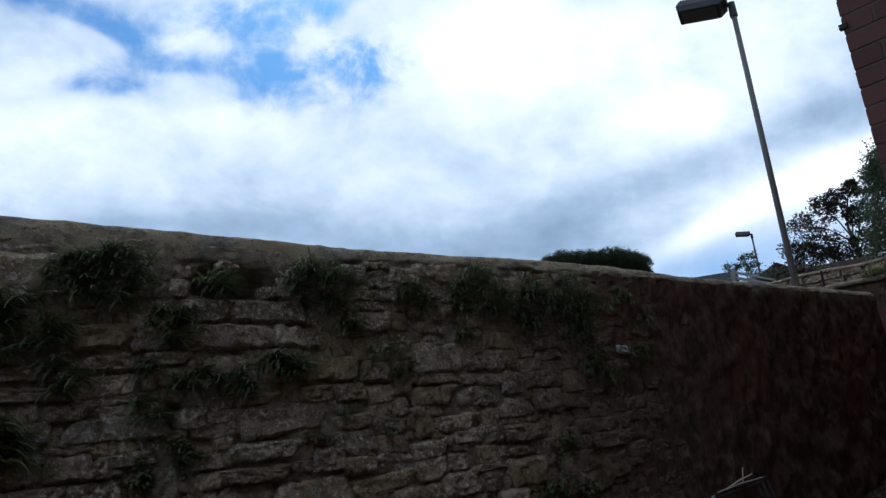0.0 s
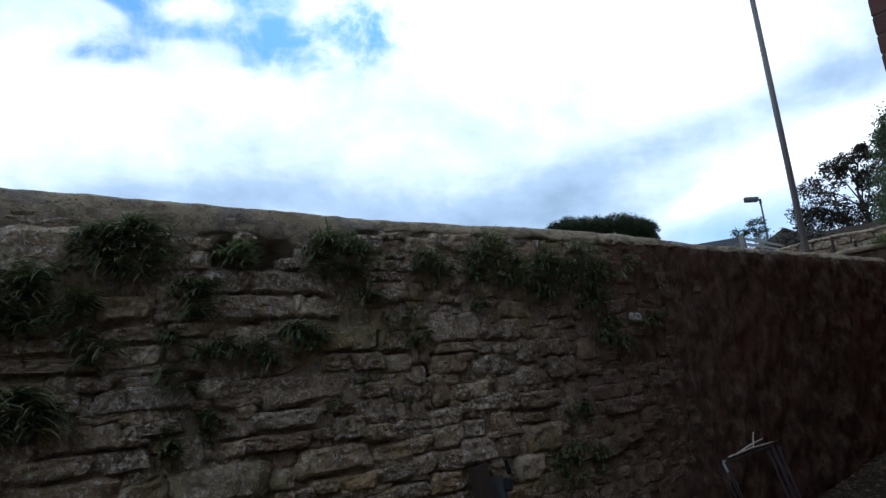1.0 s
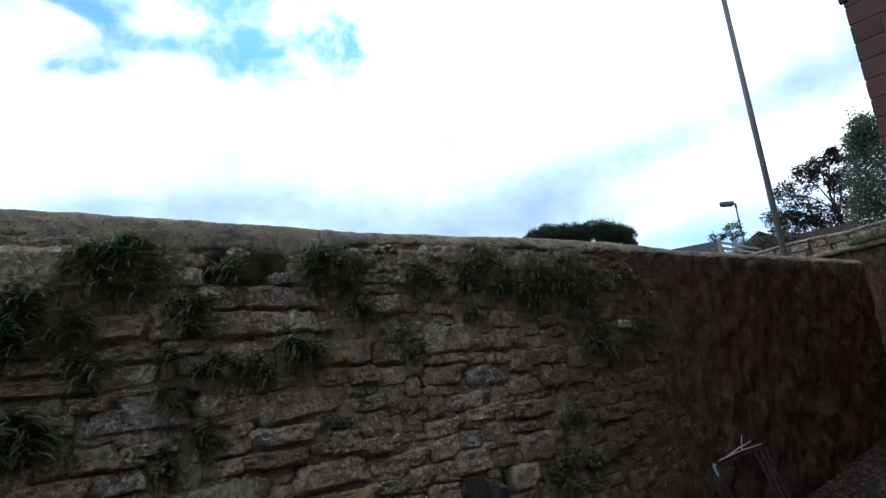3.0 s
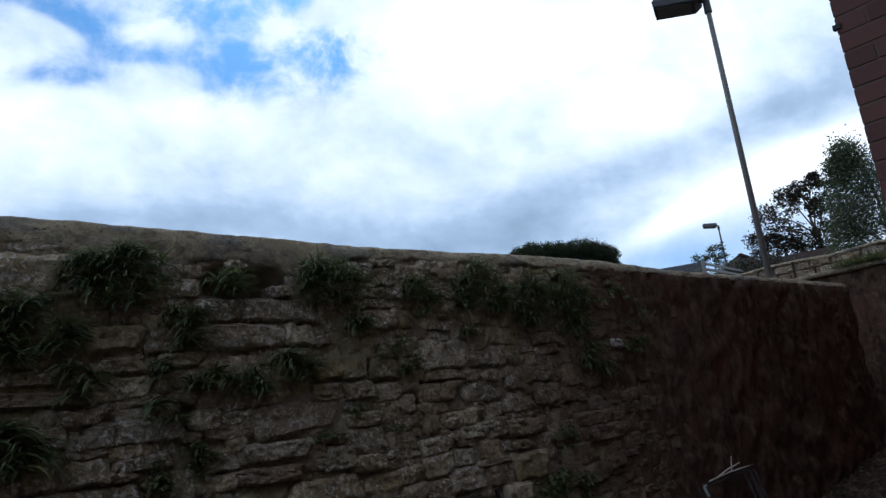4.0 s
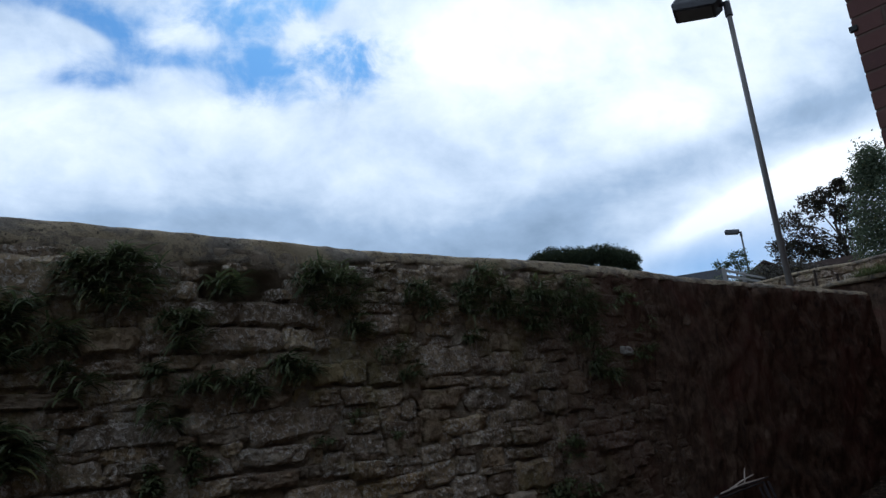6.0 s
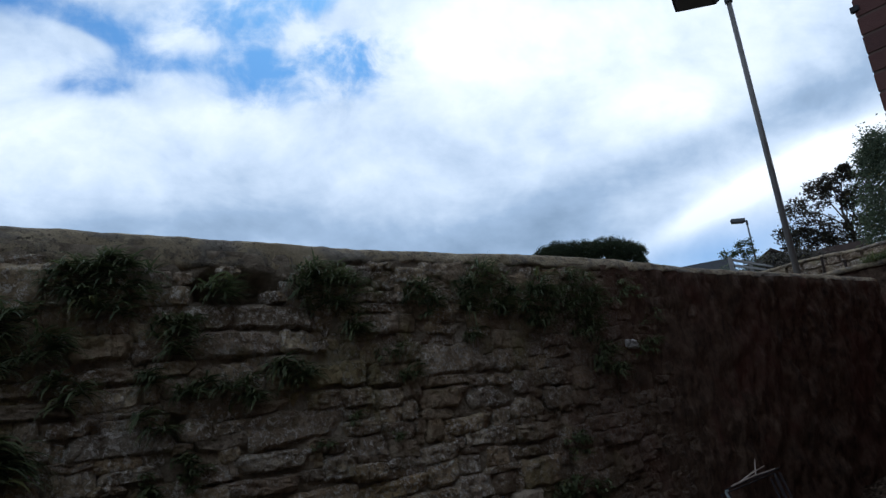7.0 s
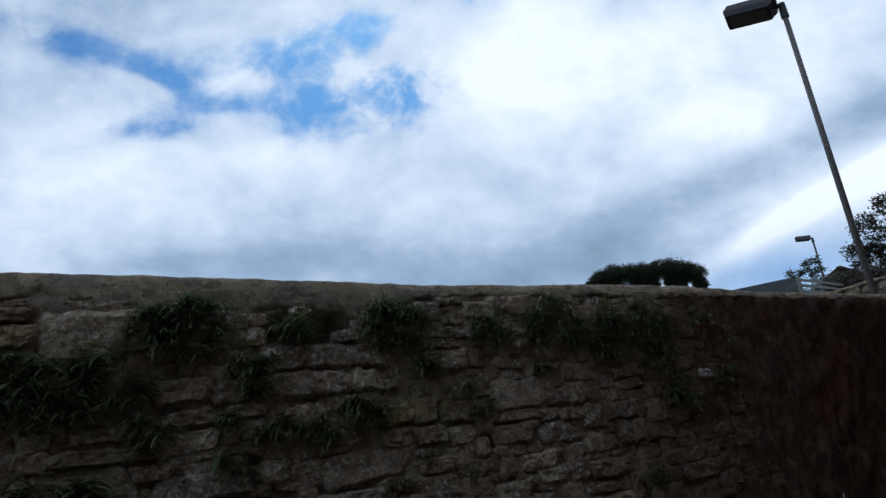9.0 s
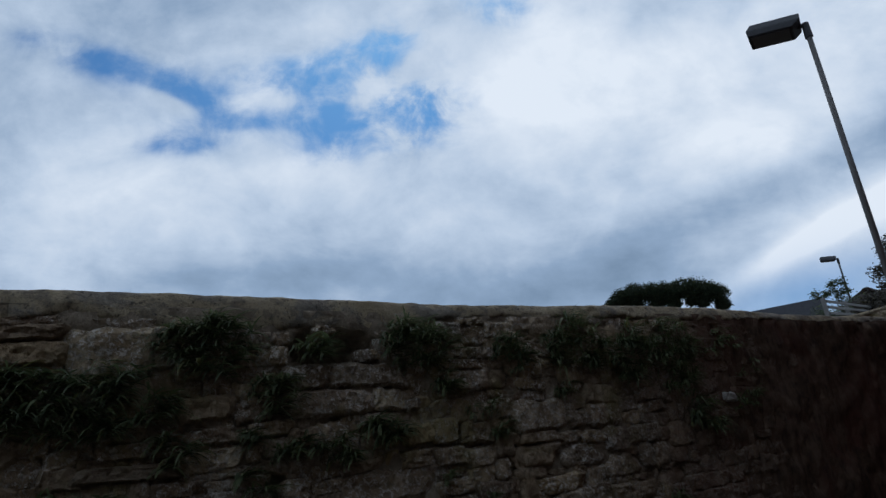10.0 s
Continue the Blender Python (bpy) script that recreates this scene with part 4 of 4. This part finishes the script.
# ---- street lamps ----
def street_lamp(at, top, size, turn, label, thick, paint=GALV):
    """A box lantern on a column; size: length of the lantern; turn: the way it points, degrees."""
    x, y, z = at
    h = top - z
    lamp = root("street_lamp", label, "street lamp", at, "street lamps")
    bm = bmesh.new()
    rod(bm, (0, 0, 0), (0, 0, h - 0.02), thick, thick * 0.78, 14)
    column = part("column", bm, paint, lamp, smooth=False)
    for f in column.data.polygons:
        f.use_smooth = True
    m = pose(0, 0, h, 0, 0, turn) @ pose(0, 0, 0, 0, -9, 0)
    bm = bmesh.new()
    rod(bm, (0, 0, h - 0.20 * size), (0, 0, h + 0.13 * size), thick * 1.22, thick * 1.08, 14)
    rod(bm, (0, 0, h + 0.09 * size), m @ Vector((0.18 * size, 0, 0.10 * size)), thick * 0.75, thick * 0.75, 10)
    part("bracket", bm, LAMP_GREY, lamp)
    # the housing: a shallow tray, narrower towards the top, with a chamfered nose
    bm = bmesh.new()
    L, W, H = size, size * 0.62, size * 0.30
    low = [(0.24 * L, -W / 2, 0), (1.06 * L, -W / 2, 0), (1.06 * L, W / 2, 0), (0.24 * L, W / 2, 0)]
    mid = [(0.10 * L, -W / 2, H * 0.45), (1.10 * L, -W / 2, H * 0.45), (1.10 * L, W / 2, H * 0.45), (0.10 * L, W / 2, H * 0.45)]
    up = [(0.10 * L, -W * 0.36, H), (1.02 * L, -W * 0.36, H), (1.02 * L, W * 0.36, H), (0.10 * L, W * 0.36, H)]
    rings = [[bm.verts.new(m @ (Vector(p) - Vector((0, 0, 0.12 * L)) + Vector((0, 0, 0.10 * L)))) for p in r] for r in (low, mid, up)]
    for a, b in zip(rings[:-1], rings[1:]):
        for i in range(4):
            bm.faces.new((a[i], a[(i + 1) % 4], b[(i + 1) % 4], b[i]))
    bm.faces.new(list(reversed(rings[0])))
    bm.faces.new(rings[2])
    bmesh.ops.bevel(bm, geom=bm.edges[:], offset=0.012 * size, segments=2, affect="EDGES")
    housing = part("housing", bm, LAMP_GREY, lamp)
    bm = bmesh.new()
    box(bm, (0.70 * L, W * 0.82, 0.02 * L), m @ Matrix.Translation((0.65 * L, 0, -0.025 * L)), 0.006 * L)
    part("lens", bm, LAMP_LENS, housing)
    return lamp


street_lamp((7.84, 3.24, 2.0), 5.91, 0.58, 114, "grey steel street lamp with a dark box lantern", 0.037)
street_lamp((24.48, 11.2, ground_height(24.48, 11.2)), 6.86, 0.50, 114, "far dark grey street lamp with a small box lantern", 0.036, LAMP_GREY)


def stake(at, h, lean):
    bm = bmesh.new()
    rod(bm, (0, 0, 0), (lean, 0, h), 0.018, 0.015, 6)
    ob = thing("stake", bm, TIMBER, "thin weathered wooden stake behind the wall", "stake")
    ob.location = at


stake((8.6, 3.25, 2.15), 0.52, 0.03)
stake((8.9, 3.1, 2.15), 0.45, -0.03)


# ---- white rail fence ----
def rail_fence():
    a, b = Vector((12.49, 6.23, 3.62)), Vector((17.35, 7.63, 4.04))
    base = ground_height(a.x, a.y) - 0.05
    fence = root("rail_fence", "low fence of weathered white boards on posts", "fence", (a.x, a.y, base))
    up, d = Vector((0, 0, a.z - base)), b - a
    turn, rise = math.degrees(math.atan2(d.y, d.x)), math.degrees(math.atan2(d.z, d.xy.length))
    for f in (0.0, 0.42, 1.0):
        p = d * f
        foot = ground_height(a.x + p.x, a.y + p.y) - 0.05 - base
        head = up.z + p.z + 0.02
        bm = bmesh.new()
        box(bm, (0.07, 0.07, head - foot), pose(p.x, p.y, (head + foot) / 2, 0, 0, turn), 0.006)
        part("post", bm, WHITE_PAINT, fence)
    for drop, tall in ((0.045, 0.05), (0.15, 0.05), (0.26, 0.05)):
        bm = bmesh.new()
        box(bm, (d.length, 0.025, tall), pose(*(d * 0.5 + up - Vector((0, 0, drop))), 0, -rise, turn) @ Matrix.Translation((0, -0.045, 0)), 0.005)
        part("rail", bm, WHITE_PAINT, fence)


rail_fence()


# ---- far houses ----
def far_house(at, size, rise, turn, roof_mat, label):
    w, d, h = size
    base = ground_height(at[0], at[1]) - 0.1
    h, at = h + at[2] - base, (at[0], at[1], base)
    house = root("house", label, "house", at, "houses up the slope")
    house.rotation_euler = (0, 0, radians(turn))
    bm = bmesh.new()
    box(bm, (w, d, h), Matrix.Translation((0, 0, h / 2)))
    for s in (-1, 1):
        v = [bm.verts.new(p) for p in ((s * w / 2, -d / 2, h), (s * w / 2, d / 2, h), (s * w / 2, 0, h + rise))]
        bm.faces.new(v)
    part("wall", bm, FAR_WALL, house)
    for s in (-1, 1):
        bm = bmesh.new()
        ang = math.degrees(math.atan2(rise, d / 2))
        l = math.hypot(rise, d / 2) + 0.3
        box(bm, (w + 0.4, l, 0.12), Matrix.Translation((0, 0, h + rise + 0.06)) @ pose(0, 0, 0, -s * ang) @ Matrix.Translation((0, s * l / 2, 0)))
        part("roof", bm, roof_mat, house)
    return house


far_house((34.4, 20.1, 4.6), (5.4, 3.4, 2.05), 1.0, -62, SLATE, "far low house with a grey slate roof")
far_house((36.65, 16.05, 4.6), (2.2, 1.5, 2.5), 0.45, 33, ROOF_TILE, "far small house with a brown tiled roof")
far_house((24.5, 8.8, 3.4), (1.9, 1.4, 1.32), 0.42, -72, ROOF_TILE, "low shed with a dark brown roof behind the terrace wall")


# ---- trees ----
# masses of foliage: middle and radius
OAK_LOBES = [(45.71, 38.84, 13.96, 0.85), (46.36, 38.06, 14.13, 0.96), (47.42, 36.73, 13.93, 0.96), (48.2, 35.69, 13.78, 0.96), (49.13, 34.39, 13.74, 1.01), (49.57, 33.75, 13.51, 0.9), (50.31, 32.63, 12.94, 0.85)]
BEECH_LOBES = [(27.76, 11.23, 6.57, 0.53), (27.97, 10.7, 7.42, 0.59), (28.17, 10.15, 6.83, 0.59), (28.22, 10.02, 8.0, 0.53), (28.38, 9.55, 8.3, 0.43), (28.56, 8.98, 8.6, 0.27), (28.36, 9.61, 6.26, 0.59), (28.69, 8.56, 8.14, 0.53), (28.57, 8.96, 6.33, 0.59), (28.72, 8.44, 7.1, 0.64), (28.52, 9.09, 7.49, 0.37), (27.94, 10.76, 6.36, 0.53), (28.16, 10.19, 6.05, 0.53)]
BIRCH_LOBES = [(21.17, 5.74, 7.23, 0.35), (21.1, 5.99, 6.81, 0.33), (21.22, 5.55, 6.87, 0.47), (21.21, 5.59, 6.06, 0.74), (21.12, 5.92, 5.74, 0.62), (21.15, 5.81, 4.91, 0.74), (21.06, 6.12, 5.07, 0.51), (21.35, 5.01, 6.38, 0.78)]
SAPLING_LOBES = [(17.84, 8.95, 4.71, 0.11), (17.92, 8.79, 4.66, 0.09), (18.0, 8.61, 4.86, 0.11), (18.01, 8.59, 4.7, 0.12), (18.09, 8.41, 4.88, 0.11), (18.11, 8.37, 4.65, 0.11), (18.06, 8.49, 4.55, 0.12)]


def tree(foot, lobes, leaf_mat, label, seed, density, leaf, clump=0.2, droop=0.0, thick=0.02, full=1.5):
    """A tapered, bent trunk that sends limbs and twigs into masses of foliage made of many small leaves."""
    rnd = random.Random(seed)
    at = Vector((foot[0], foot[1], ground_height(*foot) - 0.05))
    stand = root("tree", label, "tree", at, "trees up the slope")
    mid = sum((Vector(l[:3]) for l in lobes), Vector()) / len(lobes) - at
    top = max(l[2] for l in lobes) - at.z
    bm = bmesh.new()
    r0 = top * thick
    steps = 6
    bends = [Vector((rnd.gauss(0, 0.02) * top, rnd.gauss(0, 0.02) * top, 0)) for _ in range(steps + 1)]
    axis = [Vector((mid.x * f * 0.7, mid.y * f * 0.7, top * 0.92 * f)) + (bends[i] if i else Vector()) for i, f in enumerate(np.linspace(0, 1, steps + 1))]
    for i in range(steps):
        rod(bm, axis[i], axis[i + 1], r0 * (1 - 0.13 * i), r0 * (1 - 0.13 * (i + 1)), 9)
    verts, faces = [], []
    for lx, ly, lz, r in lobes:
        centre = Vector((lx, ly, lz)) - at
        start_at = min(max((centre.z - r * 1.2) / top * steps * rnd.uniform(0.6, 0.95), 0.6), steps - 0.5)
        k = int(start_at)
        start = axis[k].lerp(axis[k + 1], start_at - k)
        elbow = start.lerp(centre, 0.5) + Vector((0, 0, 0.12 * (centre - start).length))
        rr = r0 * 0.34
        rod(bm, start, elbow, rr, rr * 0.7, 7)
        rod(bm, elbow, centre, rr * 0.7, rr * 0.4, 6)
        hearts = []
        for _ in range(max(5, int(min(density, 2600) * 0.05))):
            v = Vector((rnd.gauss(0, 1), rnd.gauss(0, 1), rnd.gauss(0, 1))).normalized() * r * rnd.uniform(0.25, 1.0) ** 0.5
            v.z *= 0.85 if v.z > 0 else full
            hearts.append(centre + v)
        for h in hearts:
            if rnd.random() < 0.6:
                rod(bm, centre.lerp(elbow, rnd.uniform(0, 0.5)), h, rr * 0.22, rr * 0.08, 4)
        for _ in range(density):
            h = rnd.choice(hearts)
            c = h + Vector((rnd.gauss(0, 1), rnd.gauss(0, 1), rnd.gauss(-droop, 0.8 + droop))) * (clump * r)
            u = Vector((rnd.gauss(0, 1), rnd.gauss(0, 1), rnd.gauss(0, 0.7))).normalized()
            v = u.orthogonal().normalized()
            v.rotate(Matrix.Rotation(rnd.uniform(0, 6.28), 3, u))
            s = leaf * rnd.uniform(0.6, 1.3)
            n = len(verts)
            verts += [c - u * s, c - v * s * 0.55, c + u * s, c + v * s * 0.55]
            faces.append((n, n + 1, n + 2, n + 3))
    part("trunk", bm, BARK, stand)
    me = bpy.data.meshes.new("crown")
    me.from_pydata(verts, [], faces)
    me.materials.append(leaf_mat)
    crown = new("crown", me)
    crown.parent = stand
    return stand


OAK_BETWEEN = [tuple((a + b) / 2 for a, b in zip(p, q)) for p, q in zip(OAK_LOBES[:-1], OAK_LOBES[1:])]
OAK_SKIRT = [(x + 0.2, y, z - 0.92, r * 0.68) for x, y, z, r in OAK_LOBES]
tree((48.3, 35.6), [(45.15, 39.5, 13.45, 0.6)] + OAK_LOBES[:5] + OAK_BETWEEN[:4] + OAK_SKIRT[:5], OAK, "broad dark green tree with a rounded crown up the slope", 21, 3600, 0.065, clump=0.17, full=0.8)
tree((50.2, 32.8), OAK_LOBES[5:] + OAK_BETWEEN[5:] + OAK_SKIRT[5:], OAK, "small rounded dark green tree up the slope", 22, 3600, 0.065, clump=0.17, full=0.9)
tree((28.6, 8.9), BEECH_LOBES, BEECH, "sparse dark copper-leaved tree with sky showing through", 24, 1050, 0.052, clump=0.16, thick=0.026)
tree((21.4, 5.0), BIRCH_LOBES, BIRCH, "dull green feathery tree beside the house", 26, 2300, 0.040, clump=0.30, droop=0.9)
tree((17.96, 8.4), SAPLING_LOBES, BIRCH, "young sapling with a few light leaves", 27, 230, 0.027, clump=0.40, thick=0.010)


def shrub(at, size, mat, label, seed, count, leaf):
    rnd = random.Random(seed)
    base = ground_height(at[0], at[1]) - 0.02
    size, at = (size[0], size[1], size[2] + at[2] - base), (at[0], at[1], base)
    bush = root("shrub", label, "shrub", at, "shrubs up the slope")
    bm = bmesh.new()
    for _ in range(9):
        rod(bm, (0, 0, 0), (rnd.uniform(-0.5, 0.5) * size[0], rnd.uniform(-0.5, 0.5) * size[1], size[2] * rnd.uniform(0.5, 0.9)), 0.015, 0.005, 5)
    part("stems", bm, BARK, bush)
    verts, faces = [], []
    lumps = [(rnd.uniform(-0.4, 0.4) * size[0], rnd.uniform(-0.4, 0.4) * size[1], rnd.uniform(0.3, 0.85) * size[2]) for _ in range(14)]
    for _ in range(count):
        c = Vector(rnd.choice(lumps)) + Vector((rnd.gauss(0, 0.12) * size[0], rnd.gauss(0, 0.12) * size[1], rnd.gauss(0, 0.12) * size[2]))
        u = Vector((rnd.gauss(0, 1), rnd.gauss(0, 1), rnd.gauss(0, 1))).normalized()
        v = u.orthogonal()
        n = len(verts)
        verts += [c - u * leaf, c - v * leaf * 0.5, c + u * leaf, c + v * leaf * 0.5]
        faces.append((n, n + 1, n + 2, n + 3))
    me = bpy.data.meshes.new("foliage")
    me.from_pydata(verts, [], faces)
    me.materials.append(mat)
    ob = new("foliage", me)
    ob.parent = bush


shrub((17.6, 7.3, 3.6), (1.5, 1.3, 0.72), BEECH, "low brownish shrub behind the wall", 31, 5500, 0.045)
shrub((19.0, 8.9, 3.6), (0.9, 1.25, 1.02), BIRCH, "low green shrub under the sapling", 32, 6000, 0.035)


# ---- loose things at the foot of the wall ----
def folding_rack():
    """A folded wire airer leaning on the wall: two frames of thin rods."""
    rack = root("folding_rack", "folded grey wire rack leaning against the wall", "rack", (3.572, 1.80, 0.40))
    lean = 21.0
    m = pose(0, 0, 0, -lean, 0, 0)
    H, W = 0.53, 0.59
    for k, y in enumerate((0.0, 0.035)):
        for s in (-1, 1):
            for off in ((0.0, 0.022) if s < 0 else (0.0, 0.014, 0.055, 0.066)):
                bm = bmesh.new()
                rod(bm, m @ Vector((s * (W / 2 - off - 0.045) - 0.068, y, 0)), m @ Vector((s * (W / 2 - off), y, H - 0.012 * k)), 0.0028, None, 8)
                part("side_rod", bm, RACK_STEEL, rack)
        bm = bmesh.new()
        rod(bm, m @ Vector((-W / 2, y, H - 0.012 * k)), m @ Vector((W / 2 + 0.01, y, H - 0.012 * k + 0.02)), 0.0038, None, 8)
        part("top_rod", bm, RACK_STEEL, rack)
    bm = bmesh.new()
    box(bm, (0.011, 0.012, 0.05), m @ Matrix.Translation((-W / 2 - 0.010, -0.004, H - 0.035)), 0.004)
    box(bm, (0.024, 0.012, 0.010), m @ Matrix.Translation((-W / 2 + 0.006, -0.004, H - 0.006)), 0.004)
    part("corner_cap", bm, RACK_PALE, rack, "pale blue-grey plastic corner")
    return rack


folding_rack()


def loose_stick(a, b, r, label):
    bm = bmesh.new()
    a, b = Vector(a), Vector(b)
    mid = (a + b) / 2 + Vector((0, 0, 0.006))
    rod(bm, -(b - a) / 2, mid - (a + b) / 2, r, r * 0.9, 7)
    rod(bm, mid - (a + b) / 2, (b - a) / 2, r * 0.9, r * 0.6, 7)
    ob = thing("stick", bm, STICK, label, "stick", "sticks on the rack")
    ob.location = (a + b) / 2


loose_stick((3.335, 1.985, 0.905), (3.84, 2.00, 0.916), 0.004, "bleached pale stick lying along the rack's top")
loose_stick((3.42, 1.988, 0.907), (3.74, 2.005, 0.945), 0.0045, "short bleached stick crossing the rack's top")
loose_stick((3.60, 1.99, 0.915), (3.685, 2.02, 0.985), 0.0035, "thin pale twig sticking up behind the rack")


def dark_tray():
    """A shallow tray turned upside down."""
    bm = bmesh.new()
    rings = []
    for f, h in ((1.06, 0.0), (1.06, 0.010), (1.0, 0.012), (0.97, 0.045), (0.90, 0.058), (0.70, 0.064)):
        rings.append([bm.verts.new((0.115 * f * math.copysign(abs(math.cos(a)) ** 0.5, math.cos(a)), 0.09 * f * math.copysign(abs(math.sin(a)) ** 0.5, math.sin(a)), h)) for a in np.linspace(0, 2 * math.pi, 24, endpoint=False)])
    for a, b in zip(rings[:-1], rings[1:]):
        for i in range(24):
            bm.faces.new((a[i], a[(i + 1) % 24], b[(i + 1) % 24], b[i]))
    bm.faces.new(list(reversed(rings[0])))
    bm.faces.new(rings[-1])
    bmesh.ops.recalc_face_normals(bm, faces=bm.faces[:])
    ob = thing("tray", bm, BLACK_PLASTIC, "black plastic tray upturned on the gravel by the wall", "tray")
    ob.location = (4.06, 1.88, ground_height(4.06, 1.88) - 0.005)
    ob.rotation_euler = (0, 0, radians(18))


dark_tray()


def leaning_post():
    bm = bmesh.new()
    box(bm, (0.07, 0.045, 0.915), Matrix.Translation((0, 0, 0.46)), 0.006)
    ob = thing("timber_post", bm, TIMBER, "old brown timber post leaning against the wall", "post")
    ob.matrix_basis = pose(1.757, 1.945, 0.185, -9.0, 0, 4)


leaning_post()


def leaning_pipe():
    pipe = root("plastic_gutter", "dull blue-grey plastic gutter length leaning against the wall", "gutter", (1.845, 1.93, 0.195))
    pipe.rotation_euler = (radians(-9), radians(-2), 0)
    bm = bmesh.new()
    prof = [(0.032 * math.cos(a), 0.024 * math.sin(a)) for a in np.linspace(0, math.pi, 9)]
    inner = [(0.027 * math.cos(a), 0.019 * math.sin(a)) for a in np.linspace(math.pi, 0, 9)]
    ring = [(x, y) for x, y in prof + inner]
    lo = [bm.verts.new((x, y, 0)) for x, y in ring]
    hi = [bm.verts.new((x, y, 0.86)) for x, y in ring]
    for i in range(len(ring)):
        j = (i + 1) % len(ring)
        bm.faces.new((lo[i], lo[j], hi[j], hi[i]))
    bm.faces.new(list(reversed(lo)))
    bm.faces.new(hi)
    bmesh.ops.recalc_face_normals(bm, faces=bm.faces[:])
    part("channel", bm, BLUE_PLASTIC, pipe)
    bm = bmesh.new()
    box(bm, (0.035, 0.03, 0.05), pose(0.045, 0.0, 0.82, 0, 12, 0), 0.008)
    rod(bm, (0.05, -0.02, 0.86), (0.02, -0.05, 0.91), 0.010, 0.006, 8)
    part("bracket", bm, BLACK_PLASTIC, pipe, "black plastic bracket")


leaning_pipe()


# ---- pebbles on the yard ----
def pebbles():
    rnd = random.Random(9)
    verts, faces = [], []
    for _ in range(1500):
        x, y = rnd.uniform(4.0, 7.5), rnd.uniform(0.95, 2.1)
        z = ground_height(x, y)
        s = rnd.uniform(0.008, 0.026)
        n = len(verts)
        a = rnd.uniform(0, 6.3)
        for i in range(5):
            verts.append((x + s * math.cos(a + i * 1.257) * rnd.uniform(0.8, 1.2), y + s * math.sin(a + i * 1.257), z - 0.004))
        verts.append((x, y, z + s * rnd.uniform(0.5, 0.9)))
        faces += [(n + i, n + (i + 1) % 5, n + 5) for i in range(5)]
    me = bpy.data.meshes.new("pebbles")
    me.from_pydata(verts, [], faces)
    me.materials.append(STONE_JOINED)
    tagged(new("pebbles", me), "loose grey-brown pebbles scattered on the yard", "pebbles", kind="stuff")


pebbles()
